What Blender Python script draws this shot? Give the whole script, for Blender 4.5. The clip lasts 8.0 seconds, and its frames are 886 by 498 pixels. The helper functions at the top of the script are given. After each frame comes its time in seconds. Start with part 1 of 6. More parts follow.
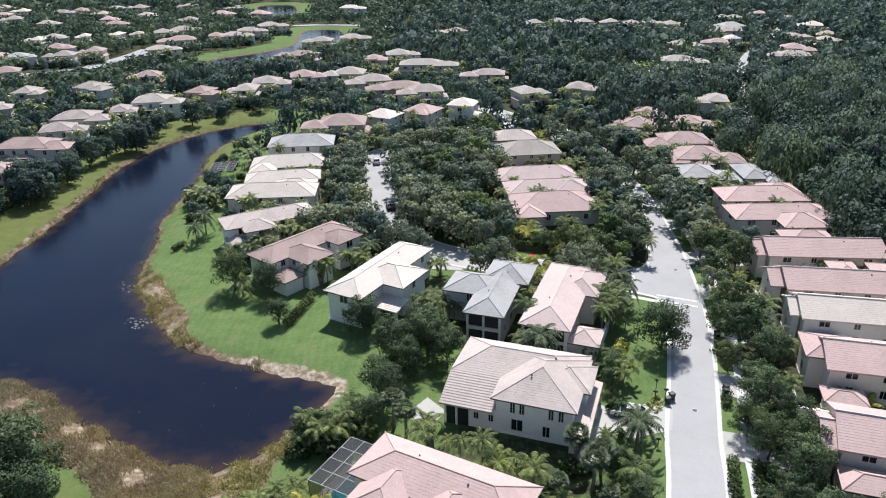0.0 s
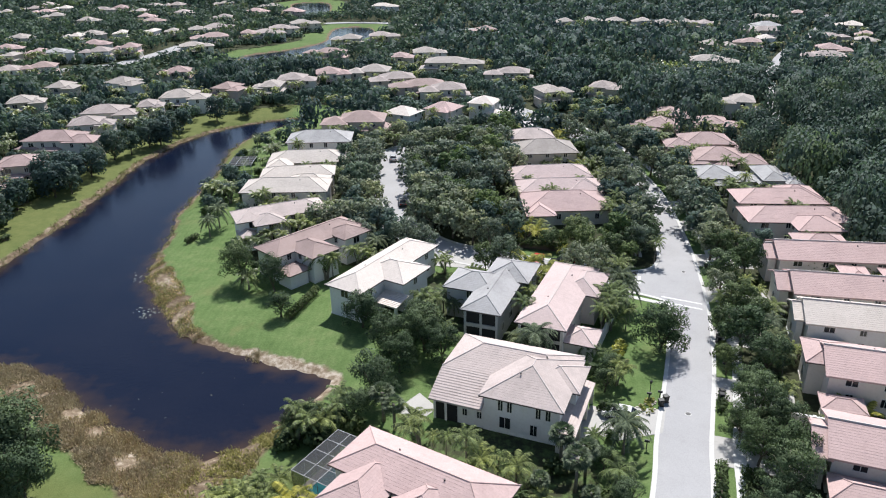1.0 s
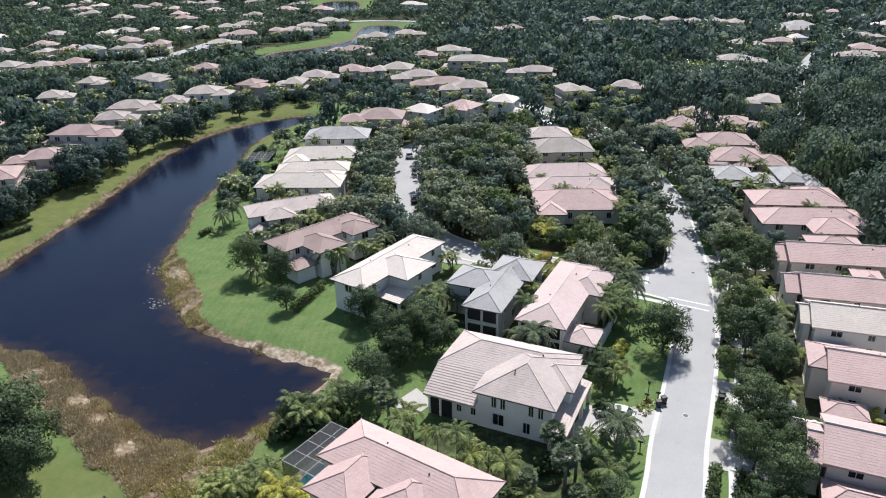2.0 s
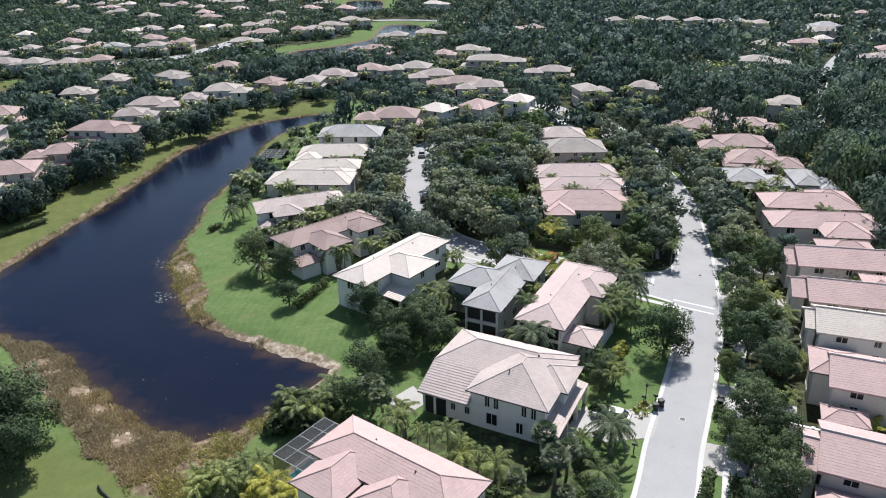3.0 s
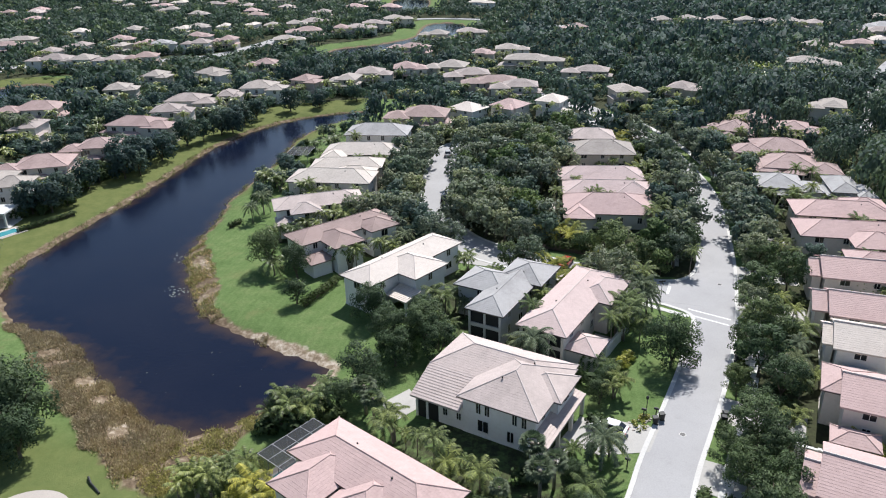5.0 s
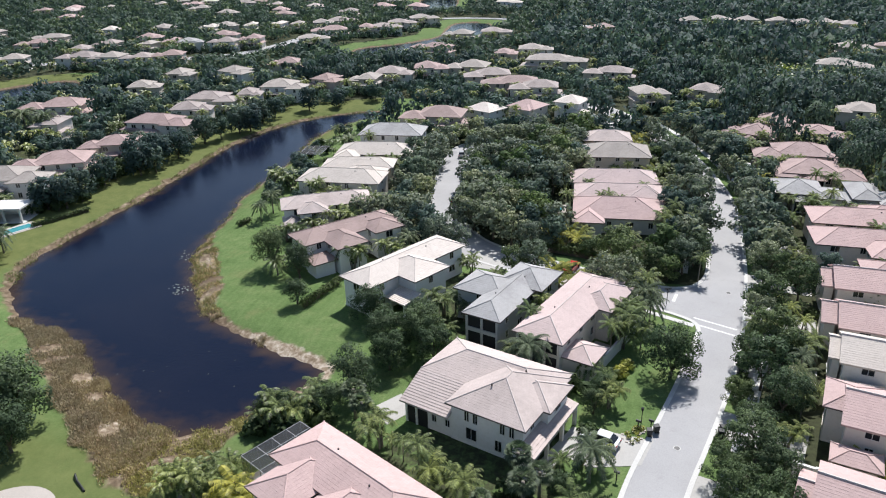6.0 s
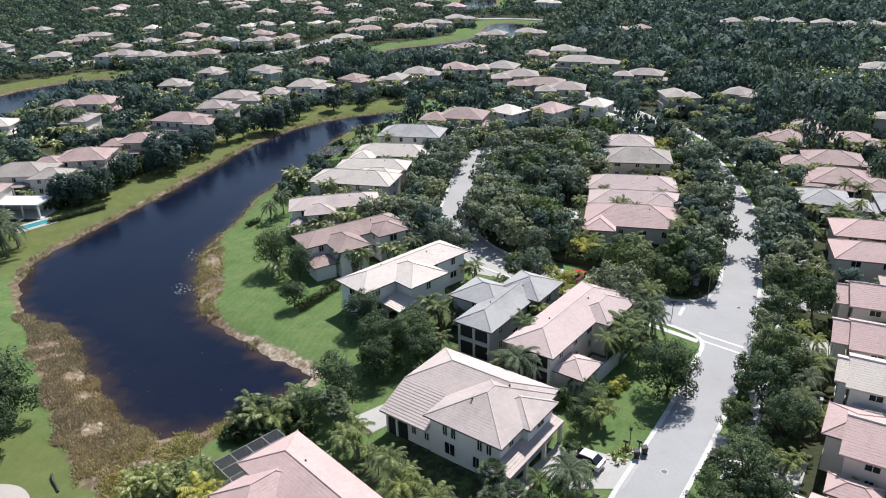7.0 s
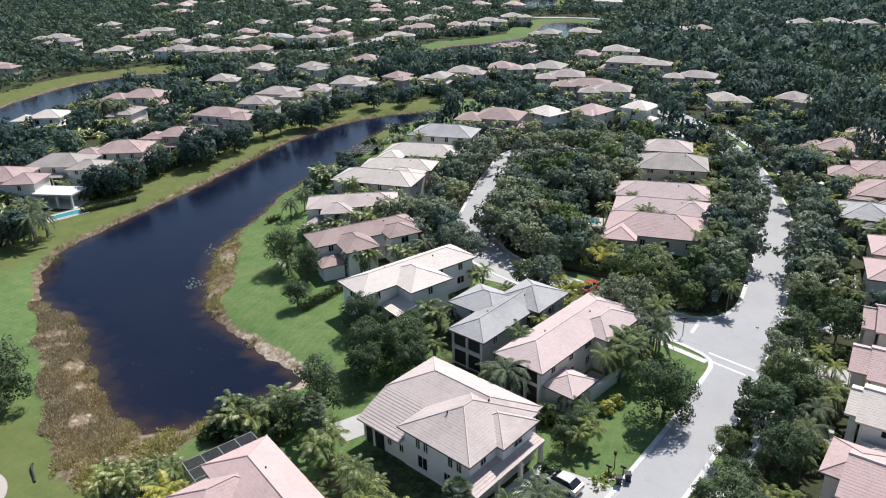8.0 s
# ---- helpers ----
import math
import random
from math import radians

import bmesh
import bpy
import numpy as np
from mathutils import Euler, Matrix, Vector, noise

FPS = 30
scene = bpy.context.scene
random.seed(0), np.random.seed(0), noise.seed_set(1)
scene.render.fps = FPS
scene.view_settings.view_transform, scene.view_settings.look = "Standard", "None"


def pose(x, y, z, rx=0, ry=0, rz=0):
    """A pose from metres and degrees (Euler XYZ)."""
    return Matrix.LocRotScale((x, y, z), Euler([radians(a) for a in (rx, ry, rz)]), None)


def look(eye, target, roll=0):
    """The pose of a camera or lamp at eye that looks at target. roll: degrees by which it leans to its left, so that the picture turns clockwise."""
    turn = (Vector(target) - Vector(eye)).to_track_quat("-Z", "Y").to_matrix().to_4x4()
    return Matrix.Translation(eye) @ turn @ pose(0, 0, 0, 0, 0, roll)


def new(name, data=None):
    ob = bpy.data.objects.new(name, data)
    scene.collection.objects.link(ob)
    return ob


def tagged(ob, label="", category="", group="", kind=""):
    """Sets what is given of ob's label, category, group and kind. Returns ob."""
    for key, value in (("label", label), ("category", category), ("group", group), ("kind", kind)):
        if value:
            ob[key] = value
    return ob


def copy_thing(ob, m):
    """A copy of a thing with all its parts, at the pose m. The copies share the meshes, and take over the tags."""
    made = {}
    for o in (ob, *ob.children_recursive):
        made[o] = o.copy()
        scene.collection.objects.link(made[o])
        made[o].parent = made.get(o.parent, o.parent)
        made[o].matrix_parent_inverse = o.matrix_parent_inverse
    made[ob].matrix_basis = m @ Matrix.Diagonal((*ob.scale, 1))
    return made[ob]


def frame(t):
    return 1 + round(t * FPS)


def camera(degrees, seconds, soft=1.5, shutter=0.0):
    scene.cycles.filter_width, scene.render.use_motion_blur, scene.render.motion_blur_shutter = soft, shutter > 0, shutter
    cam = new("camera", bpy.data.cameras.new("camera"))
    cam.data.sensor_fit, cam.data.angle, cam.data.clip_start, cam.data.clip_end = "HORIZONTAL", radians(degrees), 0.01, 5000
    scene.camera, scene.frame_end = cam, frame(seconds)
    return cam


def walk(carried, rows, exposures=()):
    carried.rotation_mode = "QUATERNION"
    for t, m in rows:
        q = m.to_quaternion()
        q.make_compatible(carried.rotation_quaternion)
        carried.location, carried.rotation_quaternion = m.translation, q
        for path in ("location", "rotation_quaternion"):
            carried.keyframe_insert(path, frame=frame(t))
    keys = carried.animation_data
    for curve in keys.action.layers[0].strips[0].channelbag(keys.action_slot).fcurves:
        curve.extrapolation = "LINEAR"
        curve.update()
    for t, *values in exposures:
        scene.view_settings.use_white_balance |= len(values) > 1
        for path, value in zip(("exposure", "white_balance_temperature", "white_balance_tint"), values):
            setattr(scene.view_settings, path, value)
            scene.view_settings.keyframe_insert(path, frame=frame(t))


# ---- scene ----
cam = camera(63.3, 8.0, soft=1.1)
PATH = [
    (0, (0.09, -0.282, 56.62), (0.07, 1.549, 55.815), -1.0),
    (0.5, (2.809, -0.547, 56.671), (2.74, 1.282, 55.865), -1.1),
    (1, (5.326, -0.444, 56.358), (5.211, 1.383, 55.551), -1.1),
    (1.5, (7.507, -0.474, 56.16), (7.349, 1.349, 55.352), -1.2),
    (3, (12.732, -0.045, 55.686), (12.47, 1.766, 54.879), -1.2),
    (3.5, (14.251, 0.495, 55.564), (13.963, 2.302, 54.757), -1.3),
    (4, (15.729, 1.049, 55.543), (15.407, 2.851, 54.736), -1.4),
    (4.5, (17.276, 1.744, 55.447), (16.917, 3.539, 54.64), -1.4),
    (5, (18.722, 2.583, 55.352), (18.33, 4.37, 54.545), -1.5),
    (6.5, (25.458, 6.885, 55.12), (24.938, 8.641, 54.314), -1.6),
    (7, (28.525, 9.309, 54.972), (27.945, 11.046, 54.168), -1.7),
    (7.5, (32.02, 12.14, 54.758), (31.359, 13.847, 53.953), -1.7),
    (8, (35.889, 15.18, 54.538), (35.15, 16.856, 53.734), -1.8),
]
walk(cam, [(t, look(eye, target, roll)) for t, eye, target, roll in PATH], [(0.0, 0.45), (1.0, 0.43), (3.0, 0.37), (8.0, 0.36)])

# ---- world and sun ----
SUN_EL, SUN_AZ = radians(54), radians(8)          # azimuth from +y towards +x
world = bpy.data.worlds.new("sky")
scene.world = world
world.use_nodes = True
wn = world.node_tree.nodes
sky = wn.new("ShaderNodeTexSky")
sky.sky_type, sky.sun_disc = "NISHITA", False
sky.sun_elevation, sky.sun_rotation = SUN_EL, SUN_AZ
sky.air_density, sky.dust_density, sky.ozone_density = 1.0, 0.6, 1.2
wn["Background"].inputs["Strength"].default_value = 0.086
world.node_tree.links.new(sky.outputs["Color"], wn["Background"].inputs["Color"])
sun = new("sun", bpy.data.lights.new("sun", "SUN"))
sun.data.energy, sun.data.angle, sun.data.color = 4.6, radians(0.55), (0.985, 0.964, 0.966)
to_sun = Vector((math.sin(SUN_AZ) * math.cos(SUN_EL), math.cos(SUN_AZ) * math.cos(SUN_EL), math.sin(SUN_EL)))
sun.matrix_basis = Matrix.Translation((0, 0, 200)) @ to_sun.to_track_quat("Z", "Y").to_matrix().to_4x4()


# ---- materials ----
class Nodes:
    """A small writer of node materials."""

    def __init__(self, name, rough=0.7, metal=0.0, spec=0.4):
        self.mat = bpy.data.materials.new(name)
        self.mat.use_nodes = True
        self.tree = self.mat.node_tree
        self.bsdf = self.tree.nodes["Principled BSDF"]
        self.bsdf.inputs["Roughness"].default_value = rough
        self.bsdf.inputs["Metallic"].default_value = metal
        self.bsdf.inputs["Specular IOR Level"].default_value = spec

    def node(self, kind, **values):
        n = self.tree.nodes.new(kind)
        for key, value in values.items():
            n.inputs[key.replace("_", " ")].default_value = value
        return n

    def link(self, a, b):
        self.tree.links.new(a, b)

    def coords(self, kind="Object"):
        return self.tree.nodes.new("ShaderNodeTexCoord").outputs[kind]

    def position(self):
        return self.tree.nodes.new("ShaderNodeNewGeometry").outputs["Position"]

    def noise(self, where, scale, detail=4.0, rough=0.55):
        n = self.node("ShaderNodeTexNoise", Scale=scale, Detail=detail, Roughness=rough)
        self.link(where, n.inputs["Vector"])
        return n.outputs["Fac"]

    def ramp(self, fac, *stops):
        n = self.tree.nodes.new("ShaderNodeValToRGB")
        while len(n.color_ramp.elements) < len(stops):
            n.color_ramp.elements.new(0.5)
        for e, (at, col) in zip(n.color_ramp.elements, stops):
            e.position, e.color = at, (*col, 1) if len(col) == 3 else col
        self.link(fac, n.inputs["Fac"])
        return n.outputs["Color"]

    def mix(self, fac, a, b, how="MIX"):
        n = self.tree.nodes.new("ShaderNodeMix")
        n.data_type, n.blend_type = "RGBA", how
        for value, i in ((fac, 0), (a, 6), (b, 7)):
            if isinstance(value, (int, float)):
                n.inputs[i].default_value = value
            elif isinstance(value, tuple):
                n.inputs[i].default_value = (*value, 1)
            else:
                self.link(value, n.inputs[i])
        return n.outputs[2]

    def math(self, how, a, b=0.0):
        n = self.tree.nodes.new("ShaderNodeMath")
        n.operation = how
        for i, value in enumerate((a, b)):
            if isinstance(value, (int, float)):
                n.inputs[i].default_value = value
            else:
                self.link(value, n.inputs[i])
        return n.outputs[0]

    def attribute(self, name):
        n = self.tree.nodes.new("ShaderNodeAttribute")
        n.attribute_name = name
        return n.outputs["Fac"]

    def base(self, colour):
        if isinstance(colour, tuple):
            self.bsdf.inputs["Base Color"].default_value = (*colour, 1)
        else:
            self.link(colour, self.bsdf.inputs["Base Color"])
        return self

    def bump(self, height, strength=0.3, distance=0.05):
        n = self.node("ShaderNodeBump", Strength=strength, Distance=distance)
        self.link(height, n.inputs["Height"])
        self.link(n.outputs["Normal"], self.bsdf.inputs["Normal"])
        return self


def stucco(name, col):
    m = Nodes(name, 0.85, spec=0.25)
    p = m.position()
    dark = tuple(c * 0.93 for c in col)
    tint = m.ramp(m.noise(p, 0.35, 3), (0.3, dark), (0.7, col))
    streak = m.ramp(m.noise(p, 2.6, 5), (0.25, (0.92, 0.91, 0.89)), (0.5, (1, 1, 1)))
    m.base(m.mix(1.0, tint, streak, "MULTIPLY"))
    return m.bump(m.noise(p, 30, 2), 0.25, 0.01).mat


def roof_tile(name, col, stain=0.75):
    m = Nodes(name, 0.8, spec=0.3)
    p = m.coords("Object")
    per = m.tree.nodes.new("ShaderNodeObjectInfo").outputs["Random"]
    low = tuple(c * stain for c in col)
    high = tuple(min(1, c * 1.06) for c in col)
    tint = m.ramp(m.noise(p, 0.22, 4, 0.6), (0.25, low), (0.5, col), (0.85, high))
    brick = m.node("ShaderNodeTexBrick", Scale=1.0)
    brick.inputs["Brick Width"].default_value, brick.inputs["Row Height"].default_value = 0.34, 0.37
    brick.inputs["Mortar Size"].default_value = 0.012
    brick.inputs["Color1"].default_value = (1, 1, 1, 1)
    brick.inputs["Color2"].default_value = (0.93, 0.925, 0.92, 1)
    brick.inputs["Mortar"].default_value = (0.84, 0.82, 0.80, 1)
    m.link(p, brick.inputs["Vector"])
    spots = m.ramp(m.noise(p, 1.7, 6, 0.7), (0.28, (0.88, 0.87, 0.86)), (0.5, (1, 1, 1)))
    c = m.mix(1.0, m.mix(1.0, tint, brick.outputs["Color"], "MULTIPLY"), spots, "MULTIPLY")
    shade = m.ramp(per, (0.0, (0.92, 0.92, 0.92)), (1.0, (1.05, 1.04, 1.03)))
    m.base(m.mix(1.0, c, shade, "MULTIPLY"))
    return m.bump(m.noise(p, 9, 3), 0.2, 0.03).mat


def plain(name, col, rough=0.6, metal=0.0, spec=0.4, vary=0.12, scale=3.0):
    m = Nodes(name, rough, metal, spec)
    p = m.position()
    m.base(m.ramp(m.noise(p, scale, 4), (0.3, tuple(c * (1 - vary) for c in col)), (0.7, col)))
    return m.mat


def foliage(name, dark, light, gloss=0.7, spec=0.2, speck=0.42):
    m = Nodes(name, gloss, spec=spec)
    isle = m.tree.nodes.new("ShaderNodeNewGeometry").outputs["Random Per Island"]
    per = m.tree.nodes.new("ShaderNodeObjectInfo").outputs["Random"]
    patch = m.noise(m.position(), 0.55, 3)
    mixf = m.math("ADD", m.math("MULTIPLY", isle, speck), m.math("MULTIPLY", patch, 1.0 - speck))
    c = m.ramp(mixf, (0.22, dark), (0.74, light))
    stand = m.ramp(m.noise(m.position(), 0.045, 3, 0.6), (0.3, (0.80, 0.84, 0.82)), (0.5, (1, 1, 1)), (0.68, (1.2, 1.16, 0.98)))
    c = m.mix(1.0, c, stand, "MULTIPLY")
    own = m.ramp(m.math("ADD", m.math("MULTIPLY", m.attribute("tone"), 0.5), 0.5), (0.0, (0.56, 0.64, 0.68)), (0.5, (1, 1, 1)), (0.8, (1.2, 1.2, 1.05)), (1.0, (1.45, 1.36, 0.95)))
    c = m.mix(1.0, c, own, "MULTIPLY")
    tone = m.ramp(per, (0.0, (0.72, 0.79, 0.75)), (0.5, (1, 1, 1)), (1.0, (1.25, 1.17, 0.97)))
    c = m.mix(1.0, c, tone, "MULTIPLY")
    m.base(c)
    trans = m.tree.nodes.new("ShaderNodeBsdfTranslucent")
    m.link(m.mix(1.0, c, (0.90, 1.02, 0.80), "MULTIPLY"), trans.inputs["Color"])
    both = m.tree.nodes.new("ShaderNodeMixShader")
    both.inputs[0].default_value = 0.32
    m.link(m.bsdf.outputs[0], both.inputs[1])
    m.link(trans.outputs[0], both.inputs[2])
    m.link(both.outputs[0], m.tree.nodes["Material Output"].inputs["Surface"])
    return m.mat


def ground_material():
    m = Nodes("grass_and_soil", 0.95, spec=0.1)
    p = m.position()
    fine, mid, wide = m.noise(p, 3.2, 6, 0.75), m.noise(p, 0.5, 4), m.noise(p, 0.06, 3)
    turf = m.ramp(m.math("ADD", m.math("MULTIPLY", mid, 0.6), m.math("MULTIPLY", wide, 0.4)),
                  (0.3, (0.093, 0.150, 0.053)), (0.5, (0.127, 0.192, 0.073)), (0.7, (0.172, 0.224, 0.096)))
    turf = m.mix(1.0, turf, m.ramp(fine, (0.3, (0.66, 0.70, 0.62)), (0.7, (1.2, 1.17, 1.12))), "MULTIPLY")
    wave = m.node("ShaderNodeTexWave", Scale=0.27, Distortion=6.0)
    wave.inputs["Detail Scale"].default_value = 0.6
    m.link(p, wave.inputs["Vector"])
    turf = m.mix(1.0, turf, m.ramp(wave.outputs["Fac"], (0.2, (0.965, 0.97, 0.96)), (0.8, (1.03, 1.03, 1.02))), "MULTIPLY")
    dry = m.ramp(m.noise(p, 0.16, 5, 0.65), (0.56, (0, 0, 0)), (0.74, (0.55, 0.55, 0.55)))
    turf = m.mix(dry, turf, (0.205, 0.198, 0.090))
    turf = m.mix(m.math("MULTIPLY", m.attribute("dry"), 0.92), turf, m.ramp(m.noise(p, 0.35, 5, 0.7), (0.3, (0.100, 0.124, 0.040)), (0.7, (0.162, 0.174, 0.062))))
    soil = m.ramp(m.noise(p, 1.2, 6, 0.7), (0.3, (0.040, 0.040, 0.026)), (0.6, (0.062, 0.072, 0.036)), (0.8, (0.13, 0.115, 0.075)))
    mud = m.ramp(m.math("ADD", m.noise(p, 0.9, 6, 0.7), m.math("MULTIPLY", m.attribute("sand"), 0.2)),
                 (0.3, (0.075, 0.056, 0.036)), (0.48, (0.158, 0.116, 0.076)), (0.62, (0.275, 0.215, 0.150)), (0.78, (0.53, 0.46, 0.37)))
    edge = m.math("SUBTRACT", m.noise(p, 0.7, 5, 0.7), 0.5)
    woods = m.ramp(m.math("ADD", m.attribute("woods"), edge), (0.4, (0, 0, 0)), (0.6, (1, 1, 1)))
    marsh = m.ramp(m.math("ADD", m.attribute("marsh"), m.math("MULTIPLY", edge, 0.5)), (0.38, (0, 0, 0)), (0.6, (1, 1, 1)))
    m.base(m.mix(marsh, m.mix(woods, turf, soil), mud))
    return m.bump(m.noise(p, 7, 4, 0.7), 0.6, 0.12).mat


def water_material():
    m = Nodes("pond_water", 0.05, spec=0.26)
    p = m.position()
    deep = m.ramp(m.noise(p, 0.035, 4), (0.35, (0.004, 0.008, 0.022)), (0.7, (0.010, 0.013, 0.026)))
    silt = m.ramp(m.math("ADD", m.attribute("shallow"), m.math("SUBTRACT", m.math("MULTIPLY", m.noise(p, 0.4, 4), 0.8), 0.4)), (0.15, (0, 0, 0)), (0.95, (1, 1, 1)))
    m.base(m.mix(silt, deep, (0.050, 0.033, 0.026)))
    m.bsdf.inputs["IOR"].default_value = 1.33
    ripple = m.math("ADD", m.math("MULTIPLY", m.noise(p, 1.6, 3), 0.6), m.math("MULTIPLY", m.noise(p, 5.0, 2), 0.25))
    return m.bump(ripple, 0.5, 0.09).mat


def paving(name, col, joint=0.0):
    m = Nodes(name, 0.9, spec=0.25)
    p = m.position()
    c = m.ramp(m.noise(p, 0.12, 4, 0.6), (0.3, tuple(v * 0.86 for v in col)), (0.7, col))
    grit = m.ramp(m.noise(p, 6.0, 5, 0.8), (0.3, (0.86, 0.86, 0.86)), (0.7, (1.06, 1.06, 1.05)))
    c = m.mix(1.0, c, grit, "MULTIPLY")
    stain = m.ramp(m.noise(p, 0.7, 5, 0.7), (0.28, (0.9, 0.9, 0.89)), (0.42, (1, 1, 1)))
    m.base(m.mix(1.0, c, stain, "MULTIPLY"))
    return m.bump(m.noise(p, 25, 2), 0.2, 0.01).mat


GROUND, WATER = ground_material(), water_material()
ASPHALT = paving("weathered_pale_asphalt", (0.43, 0.425, 0.425))
CONCRETE = paving("pale_concrete", (0.66, 0.65, 0.62))
DRIVE = paving("worn_concrete_drive", (0.50, 0.485, 0.455))
PAVER = paving("beige_pavers", (0.50, 0.45, 0.40))
PAINT = plain("white_road_paint", (0.75, 0.75, 0.73), 0.8)
WALLS = {
    "white": stucco("white_stucco", (0.80, 0.79, 0.77)),
    "cream": stucco("cream_stucco", (0.74, 0.69, 0.63)),
    "beige": stucco("beige_stucco", (0.62, 0.55, 0.47)),
    "pink": stucco("rose_stucco", (0.62, 0.51, 0.47)),
    "grey": stucco("grey_stucco", (0.52, 0.52, 0.52)),
}
ROOFS = {
    "pink": roof_tile("pink_concrete_tile", (0.58, 0.425, 0.40), 0.9),
    "rose": roof_tile("pale_rose_concrete_tile", (0.60, 0.480, 0.455), 0.92),
    "blush": roof_tile("blush_concrete_tile", (0.57, 0.485, 0.45), 0.80),
    "white": roof_tile("bleached_concrete_tile", (0.73, 0.655, 0.59), 0.94),
    "sand": roof_tile("cream_concrete_tile", (0.66, 0.595, 0.53), 0.92),
    "beige": roof_tile("sand_concrete_tile", (0.435, 0.39, 0.352), 0.8),
    "grey": roof_tile("grey_concrete_tile", (0.43, 0.425, 0.42)),
    "tan": roof_tile("tan_concrete_tile", (0.42, 0.362, 0.337), 0.74),
    "salmon": roof_tile("weathered_salmon_tile", (0.45, 0.335, 0.313), 0.74),
    "brown": roof_tile("faded_clay_tile", (0.40, 0.30, 0.275), 0.78),
}
CAPS = plain("pale_ridge_mortar", (0.66, 0.58, 0.54), 0.85)
# dark brown that also holds the shade line under the eaves
GUTTER_SHADE = plain("brown_gutter_with_eave_shade", (0.11, 0.085, 0.075), 0.5)
TRIM = plain("white_trim", (0.70, 0.69, 0.66), 0.6)
GLASS = Nodes("dark_window_glass", 0.06, spec=0.6).base((0.018, 0.020, 0.024)).mat
DARK = plain("dark_bronze_frame", (0.03, 0.028, 0.026), 0.5)
SCREEN = plain("black_insect_screen", (0.022, 0.023, 0.025), 0.8)
BARK = plain("grey_bark", (0.16, 0.13, 0.10), 0.9, vary=0.5, scale=6)
PALM_BARK = plain("ringed_palm_bark", (0.25, 0.22, 0.18), 0.9, vary=0.45, scale=8)
LEAF = {
    "oak": foliage("oak_leaves", (0.024, 0.042, 0.024), (0.166, 0.224, 0.122)),
    # bluish cast of distance haze put into the leaf colour; same in grove and woods
    "far": foliage("hazed_garden_leaves", (0.029, 0.050, 0.047), (0.155, 0.222, 0.196), speck=0.2),
    "dark": foliage("dark_leaves", (0.020, 0.036, 0.022), (0.128, 0.178, 0.100), speck=0.34),
    "grove": foliage("hazed_shadowy_grove_leaves", (0.023, 0.039, 0.039), (0.110, 0.165, 0.157), speck=0.2),
    "palm": foliage("palm_leaves", (0.026, 0.044, 0.020), (0.320, 0.375, 0.150), 0.42, 0.42),
    "fan": foliage("fan_palm_leaves", (0.030, 0.046, 0.030), (0.230, 0.275, 0.165), 0.6, 0.22),
    "lime": foliage("yellow_green_leaves", (0.085, 0.110, 0.028), (0.56, 0.53, 0.13), 0.42, 0.4),
    "pale": foliage("grey_green_leaves", (0.068, 0.085, 0.066), (0.305, 0.348, 0.262)),
    "bright": foliage("bright_green_leaves", (0.045, 0.075, 0.030), (0.215, 0.285, 0.115)),
    "hedge": foliage("hedge_leaves", (0.032, 0.055, 0.026), (0.105, 0.145, 0.062)),
    "reed": foliage("dry_reeds", (0.37, 0.245, 0.165), (0.74, 0.57, 0.41), 0.9),
    "sedge": foliage("olive_sedge", (0.16, 0.155, 0.07), (0.42, 0.40, 0.20), 0.8),
    "woods": foliage("hazed_woodland_leaves", (0.026, 0.042, 0.044), (0.134, 0.194, 0.180), speck=0.2),
}


# ---- makers ----
class Shape:
    """Gathers faces for one mesh."""

    def __init__(self):
        self.v, self.f = [], []

    def poly(self, *pts):
        n = len(self.v)
        self.v += [tuple(p) for p in pts]
        self.f.append(tuple(range(n, n + len(pts))))
        return self

    def box(self, x0, y0, z0, x1, y1, z1):
        n = len(self.v)
        self.v += [(x, y, z) for z in (z0, z1) for x, y in ((x0, y0), (x1, y0), (x1, y1), (x0, y1))]
        self.f += [tuple(n + i for i in q) for q in
                   ((3, 2, 1, 0), (4, 5, 6, 7), (0, 1, 5, 4), (1, 2, 6, 5), (2, 3, 7, 6), (3, 0, 4, 7))]
        return self

    def tube(self, pts, radii, sides=6, cap=True):
        base = len(self.v)
        pts = [Vector(p) for p in pts]
        for i, (p, r) in enumerate(zip(pts, radii)):
            d = (pts[min(i + 1, len(pts) - 1)] - pts[max(i - 1, 0)]).normalized()
            a = d.orthogonal().normalized() if abs(d.z) < 0.9 else Vector((1, 0, 0))
            b = d.cross(a).normalized()
            a = b.cross(d)
            for k in range(sides):
                w = 2 * math.pi * k / sides
                self.v.append(tuple(p + (a * math.cos(w) + b * math.sin(w)) * r))
        for i in range(len(pts) - 1):
            for k in range(sides):
                q, n = base + i * sides, (k + 1) % sides
                self.f.append((q + k, q + n, q + sides + n, q + sides + k))
        if cap:
            self.f.append(tuple(base + k for k in reversed(range(sides))))
            self.f.append(tuple(base + (len(pts) - 1) * sides + k for k in range(sides)))
        return self

    def disc_prism(self, x, y, z0, z1, r0, r1, sides=12):
        return self.tube([(x, y, z0), (x, y, z1)], [r0, r1], sides)

    def mesh(self, name, material, smooth=False):
        me = bpy.data.meshes.new(name)
        me.from_pydata(self.v, [], self.f)
        me.materials.append(material)
        if smooth:
            me.polygons.foreach_set("use_smooth", [True] * len(me.polygons))
        return me


def part(name, shape, material, parent, label="", at=None):
    me = shape if isinstance(shape, bpy.types.Mesh) else shape.mesh(name, material)
    ob = new(name, me)
    ob.parent = parent
    if at is not None:
        ob.matrix_basis = at
    return tagged(ob, label)


